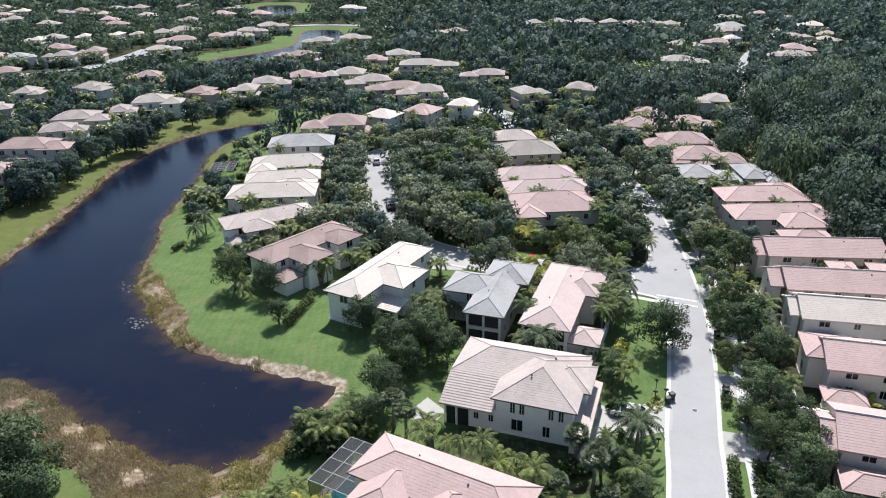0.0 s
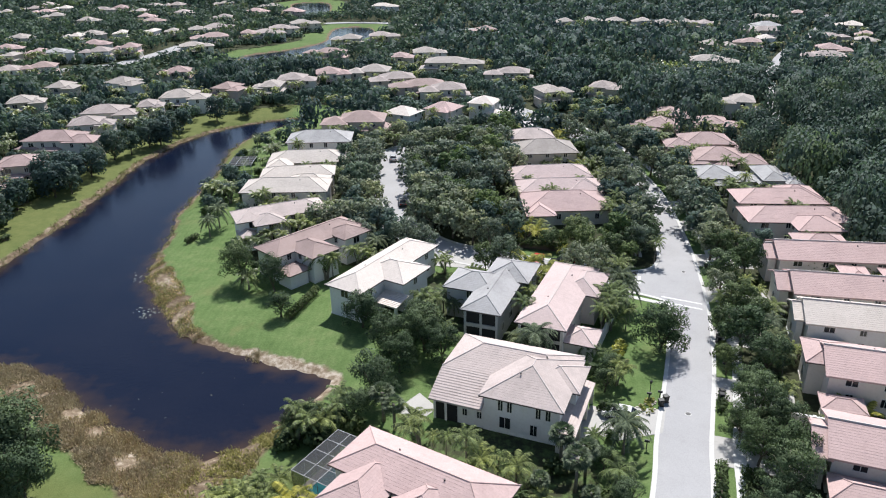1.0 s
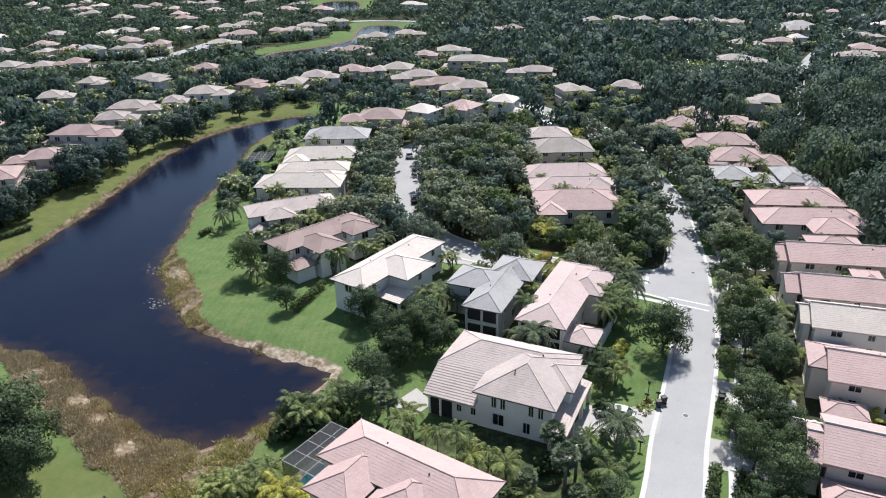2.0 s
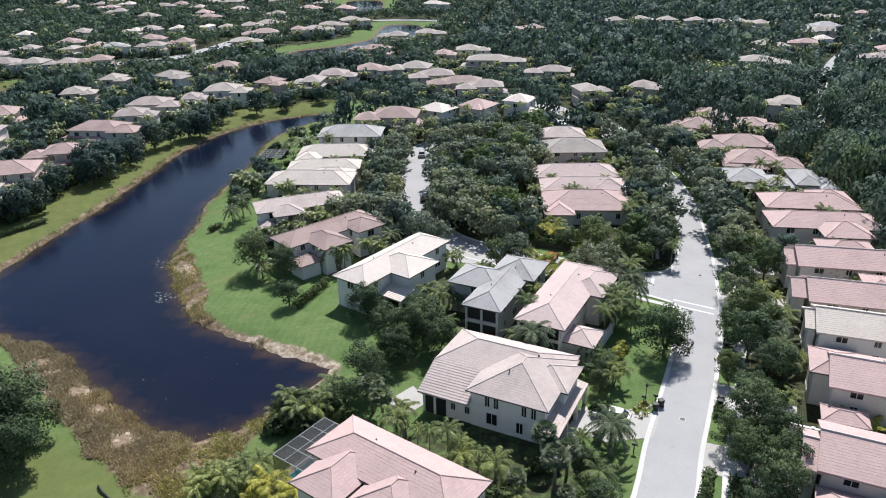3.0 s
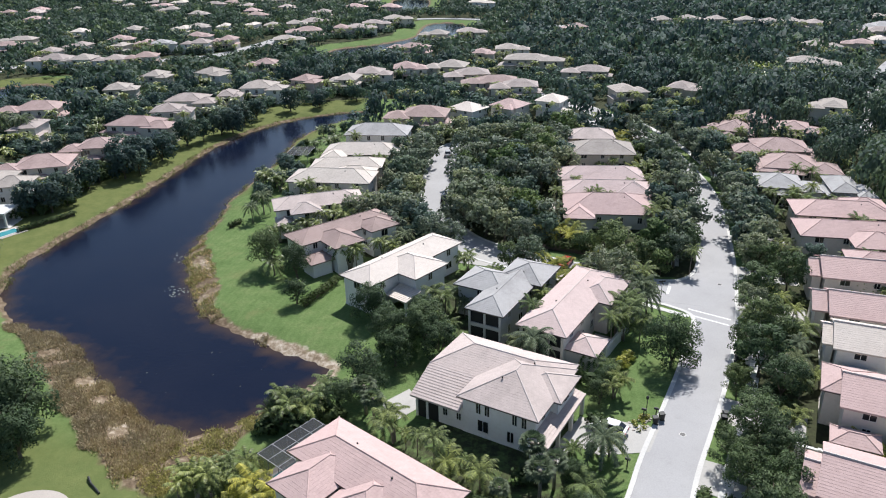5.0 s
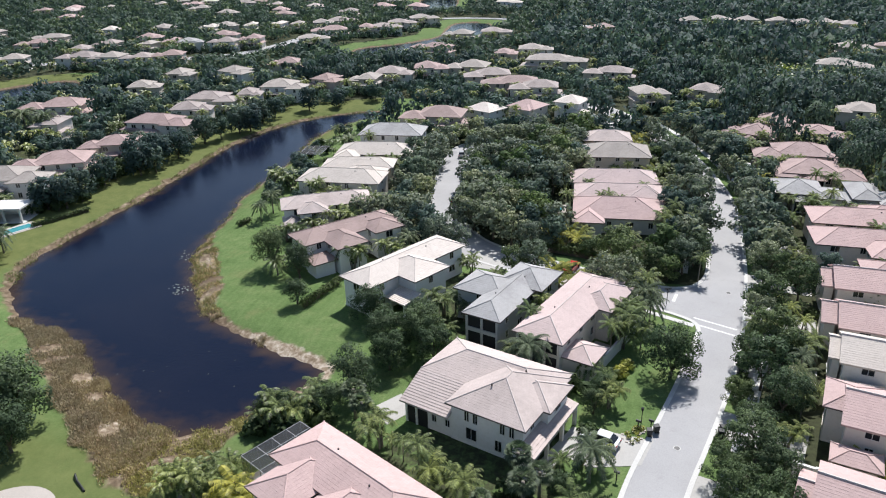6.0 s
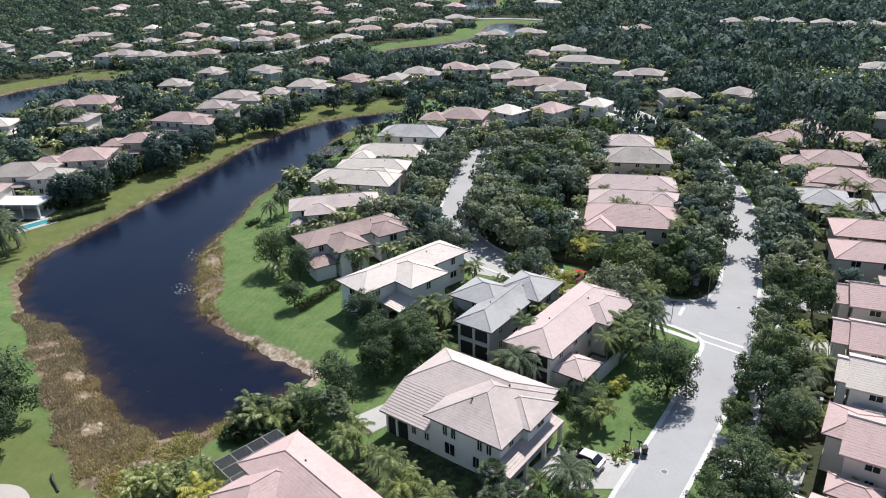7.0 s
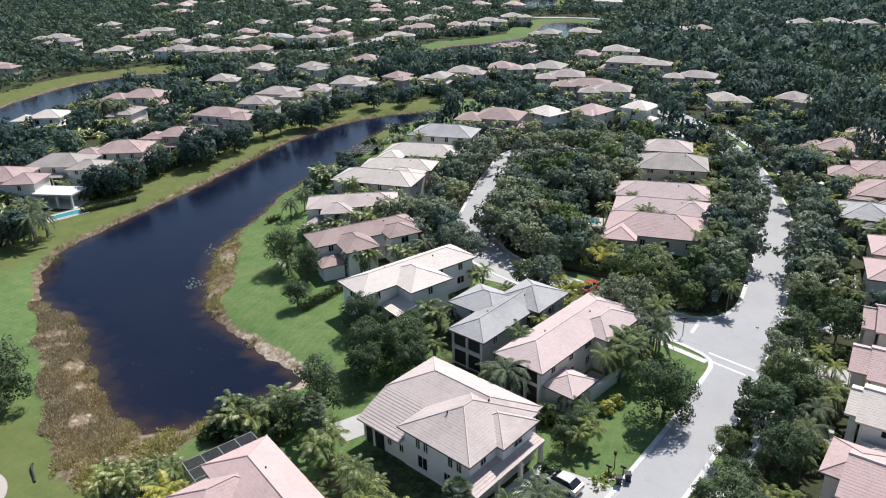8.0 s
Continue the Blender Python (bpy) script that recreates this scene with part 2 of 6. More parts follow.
def thing(name, x, y, z=0.0, turn=0.0, label="", category="", group=""):
    ob = new(name)
    ob.matrix_basis = pose(x, y, z, 0, 0, turn)
    return tagged(ob, label, category, group)


def piece(name, shape, material, label="", kind="structure", category=""):
    return tagged(new(name, shape.mesh(name, material)), label, category, "", kind)


def spline(points, steps=6, closed=False):
    """Catmull-Rom through the points."""
    p = [np.array(q, float) for q in points]
    n, out = len(p), []
    for i in range(n if closed else n - 1):
        a, b, c, d = (p[(i + k) % n] if closed else p[min(max(i + k, 0), n - 1)] for k in (-1, 0, 1, 2))
        for s in np.arange(steps) / steps:
            out.append(0.5 * (2 * b + (c - a) * s + (2 * a - 5 * b + 4 * c - d) * s**2 + (3 * b - a - 3 * c + d) * s**3))
    if not closed:
        out.append(p[-1])
    return np.array(out)


def distance_to_line(x, y, line, closed=False):
    x, y = np.asarray(x, float), np.asarray(y, float)
    best = np.full(x.shape, 1e9)
    pts = np.vstack([line, line[:1]]) if closed else line
    for a, b in zip(pts[:-1], pts[1:]):
        d = b - a
        s = np.clip(((x - a[0]) * d[0] + (y - a[1]) * d[1]) / max(d @ d, 1e-9), 0, 1)
        best = np.minimum(best, np.hypot(x - a[0] - s * d[0], y - a[1] - s * d[1]))
    return best


def inside(x, y, line):
    x, y = np.asarray(x, float), np.asarray(y, float)
    odd = np.zeros(x.shape, bool)
    for a, b in zip(line, np.roll(line, -1, 0)):
        if a[1] != b[1]:
            cross = ((a[1] > y) != (b[1] > y)) & (x < (b[0] - a[0]) * (y - a[1]) / (b[1] - a[1]) + a[0])
            odd ^= cross
    return odd


# ---- plan: water, streets ----
LAKE = spline([(-28.3, 66.5), (-36, 67.8), (-47, 75), (-60.4, 84.5), (-70, 87.3), (-79, 94), (-86, 104), (-87.3, 114), (-87.4, 126),
               (-87.2, 140), (-88, 153), (-89, 168), (-90, 185), (-89, 200), (-86, 212), (-80, 224), (-71, 233), (-60, 239), (-56, 236),
               (-65, 222), (-69, 203), (-66, 180), (-64.5, 160), (-64, 147), (-60.8, 137.5), (-58.4, 121), (-53.5, 111), (-44.2, 97.2),
               (-35, 91.6), (-25, 87), (-15.5, 83.8), (-17.6, 79.6), (-21, 73), (-24.5, 69)], 5, True)
POND_WEST = spline([(-222, 190), (-231, 212), (-236, 245), (-224, 271), (-209, 270), (-206, 250), (-207, 214), (-190, 184), (-188, 158), (-212, 158)], 5, True)
POND_FAR = spline([(-120, 376), (-98, 402), (-88, 430), (-92, 462), (-92, 493), (-73, 494), (-64, 458), (-70, 430), (-80, 400), (-90, 367), (-110, 355)], 5, True)
LAKE_FAR = spline([(-168, 672), (-156, 692), (-137, 676), (-122, 604), (-126, 574), (-143, 592)], 6, True)
MAIN_STREET = spline([(-22, -110), (-11, -70), (0, -30), (10, 5), (17, 28), (22, 45), (27.1, 61.7), (29.2, 70), (31.8, 78.5), (35.0, 89.5), (37.7, 101), (39.6, 112), (41.4, 126),
                      (42.5, 140), (43.2, 152), (43.0, 165), (41, 180), (37, 199), (32, 214), (24, 232), (14, 249), (-2, 266), (-25, 292)], 5)
LOOP_STREET = spline([(40, 112.5), (30, 114), (20, 117.4), (8, 121.8), (-4, 128.0), (-12.0, 139), (-15, 152), (-17.5, 166), (-19.6, 182), (-19.5, 194), (-12, 203), (2, 216), (16, 226), (26, 228)], 5)
FAR_STREET = spline([(-290, 300), (-230, 318), (-200, 330), (-176, 346), (-168, 376), (-166, 410)], 4)
BRIDGE_STREET = spline([(-200, 500), (-120, 508), (-82, 512), (-49, 500), (-17, 477), (20, 455)], 4)
RIGHT_FAR_STREET = spline([(92, 222), (104, 250), (120, 300), (142, 350), (170, 400), (200, 450), (240, 530)], 4)
STREETS = [(MAIN_STREET, 3.4), (LOOP_STREET, 4.0), (FAR_STREET, 4.0), (BRIDGE_STREET, 4.5), (RIGHT_FAR_STREET, 0.5)]
WATER_Z = -1.2
SAND = [(-29.3, 89.8, 4), (-22.6, 86.7, 4), (-16.1, 83.0, 4), (-43.6, 99.2, 3), (-60.7, 83.8, 3), (-36.4, 67.7, 4), (-46.8, 74.0, 2.5), (-52, 112, 3)]


def shore(x, y):
    """Signed distance to the nearest water's edge, negative over water."""
    best = np.full(np.shape(x), 1e9)
    for line in (LAKE, POND_WEST, POND_FAR, LAKE_FAR):
        d = distance_to_line(x, y, line, True)
        best = np.minimum(best, np.where(inside(x, y, line), -d, d))
    x, y = np.asarray(x, float), np.asarray(y, float)
    return best + 0.5 * np.sin(0.62 * x + 1.4 * np.sin(0.37 * y)) * np.sin(0.55 * y + 1.2 * np.sin(0.41 * x)) + 0.22 * np.sin(1.3 * x + 0.9 * y)


def marsh_width(x, y):
    bump = lambda cx, cy, r: np.exp(-((x - cx) ** 2 + (y - cy) ** 2) / r**2)
    return 0.9 + 0.7 * (x < -80) + 4.7 * np.minimum(1, bump(-42, 66, 13) + bump(-56, 76, 15)) + 10.0 * bump(-25, 54, 12) + 3.2 * bump(-52, 114, 10) + 2.6 * bump(-44, 103, 8) + 1.2 * bump(-24, 87, 9)


def height(d):
    """Ground height from the distance to the water's edge."""
    return np.where(d < 0, WATER_Z + np.maximum(0.35 * d, -1.5),
                    np.where(d < 3, WATER_Z + 0.28 * d, np.minimum(0.0, WATER_Z + 0.84 + 0.045 * (d - 3))))


def ground_z(x, y):
    return float(height(shore(np.array([x]), np.array([y])))[0])


# ---- ground, water ----
def build_ground():
    grow = [300 * 1.35**k for k in range(1, 9)]
    xs = np.r_[[-270 - g for g in reversed(grow)], np.arange(-270, 111, 2.0), [110 + g * 0.5 for g in grow]]
    ys = np.r_[[20 - g for g in reversed(grow)], np.arange(20, 300, 2.0), np.arange(300, 740, 6.0), [740 + g for g in grow]]
    gx, gy = np.meshgrid(xs, ys)
    x, y = gx.ravel(), gy.ravel()
    d = shore(x, y)
    z = height(d)
    nx, ny = len(xs), len(ys)
    i = (np.arange(ny - 1)[:, None] * nx + np.arange(nx - 1)).ravel()
    quads = np.stack([i, i + 1, i + nx + 1, i + nx], 1)
    me = bpy.data.meshes.new("ground")
    me.from_pydata(np.stack([x, y, z], 1).tolist(), [], quads.tolist())
    me.polygons.foreach_set("use_smooth", [True] * len(me.polygons))
    me.materials.append(GROUND)
    a = me.attributes.new("marsh", "FLOAT", "POINT")
    a.data.foreach_set("value", np.clip(1.0 - (d - marsh_width(x, y)) / 2.0 - 0.5, 0, 1).astype(np.float32))
    a = me.attributes.new("sand", "FLOAT", "POINT")
    sand = np.zeros_like(x)
    for px, py, r in SAND:
        sand += np.exp(-((x - px) ** 2 + (y - py) ** 2) / r**2)
    a.data.foreach_set("value", np.clip(sand, 0, 1).astype(np.float32))
    a = me.attributes.new("dry", "FLOAT", "POINT")
    a.data.foreach_set("value", np.clip(np.maximum.reduce([(-84 - x) / 5 * (y < 150), (-60 - x) / 5 * (y >= 150) * (y < 285), np.minimum((68 - y) / 10, 0.8) * (x < -10)]), 0, 1).astype(np.float32))
    a = me.attributes.new("woods", "FLOAT", "POINT")
    far = np.clip((x - 66 - 0.05 * (y - 120)) / 8, 0, 1) * (y > 105)
    across = np.interp(y, MAIN_STREET[:, 1], MAIN_STREET[:, 0])
    yards = np.clip((x - across - 5) / 2, 0, 1) * 0.85
    peninsula = ((x > -50) & (x < across) & (y > 118) & (d > 17)) * 0.85
    peninsula = peninsula * ~(((x - 14) / 7) ** 2 + ((y - 124.5) / 3.5) ** 2 < 1)
    gardens = ((x < -93) & (d > 15)) * 0.62
    gaps = ((x > -18) & (x < 20) & (y < 118) & (y > 40)) * np.clip((d - 12) / 8, 0, 1) * 0.56
    value = np.maximum.reduce([far, yards, peninsula, gardens, gaps, (y > 245) * (d > 16) * 0.9])
    a.data.foreach_set("value", np.clip(value, 0, 1).astype(np.float32))
    return tagged(new("ground", me), "mown green lawn with bare soil under the trees", "ground", "", "structure")


def build_water(name, line, label):
    lo, hi = line.min(0) - 4, line.max(0) + 4
    s = Shape()
    step = 2.5 if name == "water_1" else 5.0
    xs, ys = np.arange(lo[0], hi[0] + step, step), np.arange(lo[1], hi[1] + step, step)
    gx, gy = np.meshgrid(xs, ys)
    d = distance_to_line(gx, gy, line, True)
    keep = inside(gx, gy, line) | (d < 4.5)
    index = {}
    for r in range(len(ys) - 1):
        for c in range(len(xs) - 1):
            if keep[r:r + 2, c:c + 2].any():
                q = []
                for rr, cc in ((r, c), (r, c + 1), (r + 1, c + 1), (r + 1, c)):
                    if (rr, cc) not in index:
                        index[rr, cc] = len(s.v)
                        s.v.append((xs[cc], ys[rr], WATER_Z))
                    q.append(index[rr, cc])
                s.f.append(tuple(q))
    ob = piece(name, s, WATER, label, "structure", "pond")
    v = np.array(s.v)
    edge = -shore(v[:, 0], v[:, 1])
    ob.data.attributes.new("shallow", "FLOAT", "POINT").data.foreach_set("value", np.exp(-np.clip(edge, 0, 99) / (0.8 + 0.3 * marsh_width(v[:, 0], v[:, 1]))).astype(np.float32))
    return ob


build_ground()
build_water("water_1", LAKE, "dark blue lake water with faint ripples")
build_water("water_2", POND_WEST, "dark blue pond behind the houses")
build_water("water_3", POND_FAR, "pale reflecting pond in the distance")
build_water("water_4", LAKE_FAR, "bright blue far lake")


def ribbon(line, left, right, z0, z1, skirt=0.0):
    """A strip along a line, between two offsets to its left, from z0 on the left to z1 on the right."""
    s = Shape()
    t = np.gradient(line, axis=0)
    t /= np.linalg.norm(t, axis=1)[:, None]
    n = np.stack([-t[:, 1], t[:, 0]], 1)
    a, b = line + n * left, line + n * right
    for i in range(len(line) - 1):
        s.poly((*b[i], z1), (*b[i + 1], z1), (*a[i + 1], z0), (*a[i], z0))
        if skirt:
            s.poly((*a[i], z0), (*a[i + 1], z0), (*a[i + 1], z0 - skirt), (*a[i], z0 - skirt))
            s.poly((*b[i + 1], z1), (*b[i], z1), (*b[i], z1 - skirt), (*b[i + 1], z1 - skirt))
    return s


def trimmed(line, lo, hi, axis=1):
    return line[(line[:, axis] >= lo) & (line[:, axis] <= hi)]


piece("road_1", ribbon(MAIN_STREET, 2.85, -2.85, 0.045, 0.045, 0.2), ASPHALT, "pale sun-bleached asphalt street", category="road")
piece("road_2", ribbon(LOOP_STREET, 3.6, -3.6, 0.049, 0.049, 0.2), ASPHALT, "pale asphalt side street", category="road")
piece("road_3", ribbon(FAR_STREET, 4.6, -4.6, 0.05, 0.05, 0.2), ASPHALT, "distant pale street", category="road")
piece("road_4", ribbon(BRIDGE_STREET, 3.6, -3.6, 0.35, 0.35, 1.0), ASPHALT, "distant pale causeway", category="road")
piece("road_5", ribbon(RIGHT_FAR_STREET, 2.2, -2.2, 0.05, 0.05, 0.2), ASPHALT, "distant street between houses", category="road")
for n, (line, side) in enumerate(((trimmed(MAIN_STREET, 0, 98), 1), (trimmed(MAIN_STREET, 131, 300), 1), (MAIN_STREET, -1)), 1):
    a, b = (3.4, 2.85) if side > 0 else (-2.85, -3.4)
    piece(f"kerb_{n}", ribbon(line, a, b, 0.10, 0.10, 0.25), CONCRETE, "white concrete kerb and gutter", category="kerb")
for n, (line, side) in enumerate(((LOOP_STREET[9:], 1), (LOOP_STREET[9:], -1)), 4):
    a, b = (4.2, 3.6) if side > 0 else (-3.6, -4.2)
    piece(f"kerb_{n}", ribbon(line, a, b, 0.10, 0.10, 0.25), CONCRETE, "white concrete kerb and gutter", category="kerb")
piece("pavement_1", ribbon(trimmed(MAIN_STREET, 20, 235), -5.5, -6.9, 0.06, 0.06, 0.15), CONCRETE, "concrete pavement shaded by street trees", category="pavement")
piece("pavement_2", ribbon(trimmed(MAIN_STREET, 122, 235), 7.6, 6.3, 0.06, 0.06, 0.15), CONCRETE, "concrete pavement shaded by street trees", category="pavement")

# ---- houses ----
FOOT = []          # footprints: x, y, half width, half depth, cos, sin
PITCH = 0.42
WINDOWS = {}


def window_meshes(w, h):
    if (w, h) not in WINDOWS:
        s, b = Shape(), 0.07
        xs, zs = (-w / 2, -w / 2 + b, -0.03, 0.03, w / 2 - b, w / 2), (0, b, h - b, h)
        s.v = [(x, y, z) for y in (-0.06, 0.03) for z in zs for x in xs]
        hole = lambda c, r: r == 1 and c in (1, 3)
        at = lambda c, r, k=0: k * 24 + r * 6 + c
        for r in range(3):
            for c in range(5):
                if not hole(c, r):
                    s.f.append((at(c, r), at(c + 1, r), at(c + 1, r + 1), at(c, r + 1)))
                for (c0, r0), (c1, r1), (nc, nr) in (((c, r), (c + 1, r), (c, r - 1)), ((c + 1, r), (c + 1, r + 1), (c + 1, r)),
                                                     ((c + 1, r + 1), (c, r + 1), (c, r + 1)), ((c, r + 1), (c, r), (c - 1, r))):
                    outside = not (0 <= nc < 5 and 0 <= nr < 3) or hole(nc, nr)
                    if not hole(c, r) and outside:
                        s.f.append((at(c1, r1), at(c0, r0), at(c0, r0, 1), at(c1, r1, 1)))
        pane = Shape().box(-w / 2 + b, -0.02, b, w / 2 - b, 0.02, h - b)
        WINDOWS[w, h] = s.mesh("window", TRIM), pane.mesh("pane", GLASS)
    return WINDOWS[w, h]


def window(parent, x, y, z, turn, w=1.0, h=1.35):
    frame_mesh, pane = window_meshes(w, h)
    win = part("window", frame_mesh, None, parent, at=pose(x, y, z, 0, 0, turn))
    part("pane", pane, None, win)
    return win


def hip_roof(house, material, cx, cy, w, d, z, pitch=PITCH, course=0.33, caps=True):
    """A hipped roof of overlapping tile courses, with a fascia, a soffit and ridge caps."""
    s, half = Shape(), min(w, d) / 2
    n, lip = max(3, round(half / course)), 0.012
    corner = lambda k, i: (cx + (-1, 1, 1, -1)[k % 4] * (w / 2 - i), cy + (-1, -1, 1, 1)[k % 4] * (d / 2 - i))
    for i in range(n):
        s0, s1 = i * half / n, (i + 1) * half / n
        z0, z1 = z + s0 * pitch, z + s1 * pitch
        for k in range(4):
            a, b, c, e = corner(k, s0), corner(k + 1, s0), corner(k + 1, s1), corner(k, s1)
            drop = 0.15 if i == 0 else 0.0
            s.poly((*a, z0 - drop), (*b, z0 - drop), (*b, z0 + lip), (*a, z0 + lip))
            if i == n - 1 and math.dist(c, e) < 1e-6:
                s.poly((*a, z0 + lip), (*b, z0 + lip), (*c, z1))
            else:
                s.poly((*a, z0 + lip), (*b, z0 + lip), (*c, z1), (*e, z1))
    s.poly(*((*corner(k, 0), z - 0.15) for k in (3, 2, 1, 0)))
    roof = part("roof", s, material, house)
    # strip round the eaves: gutter line and eave shade painted as one
    if course < 0.5:
        f = Shape()
        for k in range(4):
            a, b, c, e = corner(k, -0.012), corner(k + 1, -0.012), corner(k + 1, 0.05), corner(k, 0.05)
            f.poly((*a, z - 0.19), (*b, z - 0.19), (*b, z - 0.05), (*a, z - 0.05))
            f.poly((*b, z - 0.19), (*a, z - 0.19), (*e, z - 0.19), (*c, z - 0.19))
            f.poly((*a, z - 0.05), (*b, z - 0.05), (*c, z - 0.05), (*e, z - 0.05))
        part("gutter", f, GUTTER_SHADE, roof, "dark brown gutter strip with eave shade in its colour")
    if caps:
        c, top = Shape(), z + half * pitch + 0.02
        for k in range(4):
            c.tube([(*corner(k, -0.02), z + 0.025), (*corner(k, half), top)], [0.065, 0.065], 6)
        c.tube([(*corner(0, half), top), (*corner(2, half), top)], [0.065, 0.065], 6)
        part("ridge_cap", c, CAPS if material in (ROOFS["rose"], ROOFS["white"], ROOFS["blush"]) else material, roof)
    return roof


def gable_roof(house, material, wall, cx, cy, w, d, z, pitch=PITCH, course=0.33, caps=True):
    """A roof with two slopes of tile courses, its ridge along x, and the gable walls under it."""
    s, half, lip = Shape(), d / 2, 0.014
    n = max(3, round(half / course))
    x0, x1 = cx - w / 2, cx + w / 2
    for sign in (-1, 1):
        for i in range(n):
            ya, yb = cy + sign * (half - i * half / n), cy + sign * (half - (i + 1) * half / n)
            za, zb = z + i * half / n * pitch, z + (i + 1) * half / n * pitch
            low = za - (0.24 if i == 0 else 0)
            s.poly((x0, ya, low), (x1, ya, low), (x1, ya, za + lip), (x0, ya, za + lip))
            s.poly((x0, ya, za + lip), (x1, ya, za + lip), (x1, yb, zb), (x0, yb, zb))
            for x in (x0, x1):
                s.poly((x, ya, za - 0.2), (x, yb, zb - 0.2), (x, yb, zb), (x, ya, za + lip))
    roof = part("roof", s, material, house)
    g = Shape()
    for x in (x0 + 0.3, x1 - 0.3):
        g.poly((x, cy - half + 0.5, z - 0.2), (x, cy + half - 0.5, z - 0.2), (x, cy, z + (half - 0.5) * pitch))
        part("gable", g, WALLS[wall], house)
        g = Shape()
    if caps:
        top = z + half * pitch + 0.03
        part("ridge_cap", Shape().tube([(x0, cy, top), (x1, cy, top)], [0.12, 0.12], 5), CAPS, roof)
    return roof


def shed_roof(house, material, x0, x1, y_high, y_low, z_high, z_low):
    """A single slope of tile courses that falls from y_high to y_low."""
    s, n = Shape(), max(2, round(abs(y_high - y_low) / 0.37))
    for i in range(n):
        a, b = i / n, (i + 1) / n
        ya, yb = y_low + (y_high - y_low) * a, y_low + (y_high - y_low) * b
        za, zb = z_low + (z_high - z_low) * a, z_low + (z_high - z_low) * b
        s.poly((x0, ya, za - (0.2 if i == 0 else 0)), (x1, ya, za - (0.2 if i == 0 else 0)), (x1, ya, za + 0.045), (x0, ya, za + 0.045))
        s.poly((x0, ya, za + 0.045), (x1, ya, za + 0.045), (x1, yb, zb), (x0, yb, zb))
    s.poly((x0, y_high, z_high - 0.2), (x1, y_high, z_high - 0.2), (x1, y_low, z_low - 0.2), (x0, y_low, z_low - 0.2))
    for x in (x0, x1):
        s.poly((x, y_low, z_low - 0.2), (x, y_high, z_high - 0.2), (x, y_high, z_high), (x, y_low, z_low + 0.02))
    return part("roof", s, material, house)


def house(x, y, turn, wall, roof, *wings, label="", windows=3.6, skip="", pitch=PITCH, base=0.25, group="houses", course=0.33):
    """Wings are (x, y, width, depth, eave) of the eaves, about the house's own middle."""
    ob = thing("house", x, y, 0, turn, label or f"two-storey {wall} stucco house with {roof} tile hip roof", "house", group)
    c, s = math.cos(radians(turn)), math.sin(radians(turn))
    over = 0.55
    for n, (cx, cy, w, d, eave, *form) in enumerate(wings):
        FOOT.append((x + c * cx - s * cy, y + s * cx + c * cy, w / 2, d / 2, c, s))
        hw, hd = w / 2 - over, d / 2 - over
        shape = Shape().box(cx - hw, cy - hd, -0.6, cx + hw, cy + hd, eave - 0.2)
        shape.box(cx - hw - 0.06, cy - hd - 0.06, -0.6, cx + hw + 0.06, cy + hd + 0.06, base)
        part("wall", shape, WALLS[wall], ob)
        if form:
            gable_roof(ob, ROOFS[roof], wall, cx, cy, w, d, eave, pitch, course, caps=course < 0.6)
        else:
            hip_roof(ob, ROOFS[roof], cx, cy, w, d, eave, pitch, course, caps=course < 0.6)
        if course < 0.45 and n == 0:
            for k in (-1, 1):
                along = form or w >= d
                vx, vy = (cx + k * w * 0.17, cy - d * 0.10 * k) if along else (cx + w * 0.10 * k, cy + k * d * 0.19)
                top = eave + 0.4 * (d if along else w) * pitch
                part("vent_pipe", Shape().tube([(vx, vy, top - 0.1), (vx, vy, top + 0.16)], [0.1, 0.1], 8), DARK, ob)
        if not windows:
            continue
        rows = [0.95 + base] + ([3.35 + base] if eave > 4.4 else [])
        for side, (length, px, py, dx, dy, a) in enumerate((
                (2 * hw, cx, cy - hd, 1, 0, 0), (2 * hd, cx + hw, cy, 0, 1, 90), (2 * hw, cx, cy + hd, -1, 0, 180), (2 * hd, cx - hw, cy, 0, -1, 270))):
            if f"{n}{'nesw'[side]}" in skip:
                continue
            count = int((length - 1.2) / windows)
            for k in range(count):
                off = (k + 0.5) / count * (length - 1.2) - (length - 1.2) / 2
                for z in rows:
                    big = (k + side + n + int(z)) % 3 == 0
                    window(ob, px + dx * off, py + dy * off, z, a, 1.5 if big else 0.95, 1.3)
    return ob


def porch(ob, x0, y0, x1, y1, z, wall):
    """Two corner posts under a low roof."""
    for px, py in ((x0, y0), (x1, y1)):
        part("post", Shape().box(px - 0.2, py - 0.2, -0.5, px + 0.2, py + 0.2, z), WALLS[wall], ob)


# the lake-side row, from the pool house round the point
h = house(-0.9, 57.2, -28.4, "cream", "pink", (0, 0, 18.8, 7.4, 5.7), (-4.4, -3.4, 6.2, 9.0, 5.4), (2.3, -2.9, 6.6, 7.6, 5.4),
          label="large cream house with faded pink tile roof beside a pool")
h = house(11.6, 75.8, -19, "white", "blush", (0, 0, 10.5, 12, 5.2), (-3.4, 2.85, 16.8, 8.5, 5.2), (2.9, 1.6, 6.5, 6.4, 5.2), windows=3.0, skip="0n 0s 0w 1n 2n 2s 2w",
          label="two-storey white house with pale blush tile roof and side porch")
shed_roof(h, ROOFS["blush"], -11.8, -4.8, -1.35, -6.2, 5.2, 3.25)
part("wall", Shape().box(-8.2, -5.4, -0.5, -4.6, -1.0, 3.1), WALLS["white"], h)
part("lanai_screen", Shape().box(-11.2, -5.5, -0.5, -8.2, -1.0, 3.0), SCREEN, h, "dark screened lanai under the roof")
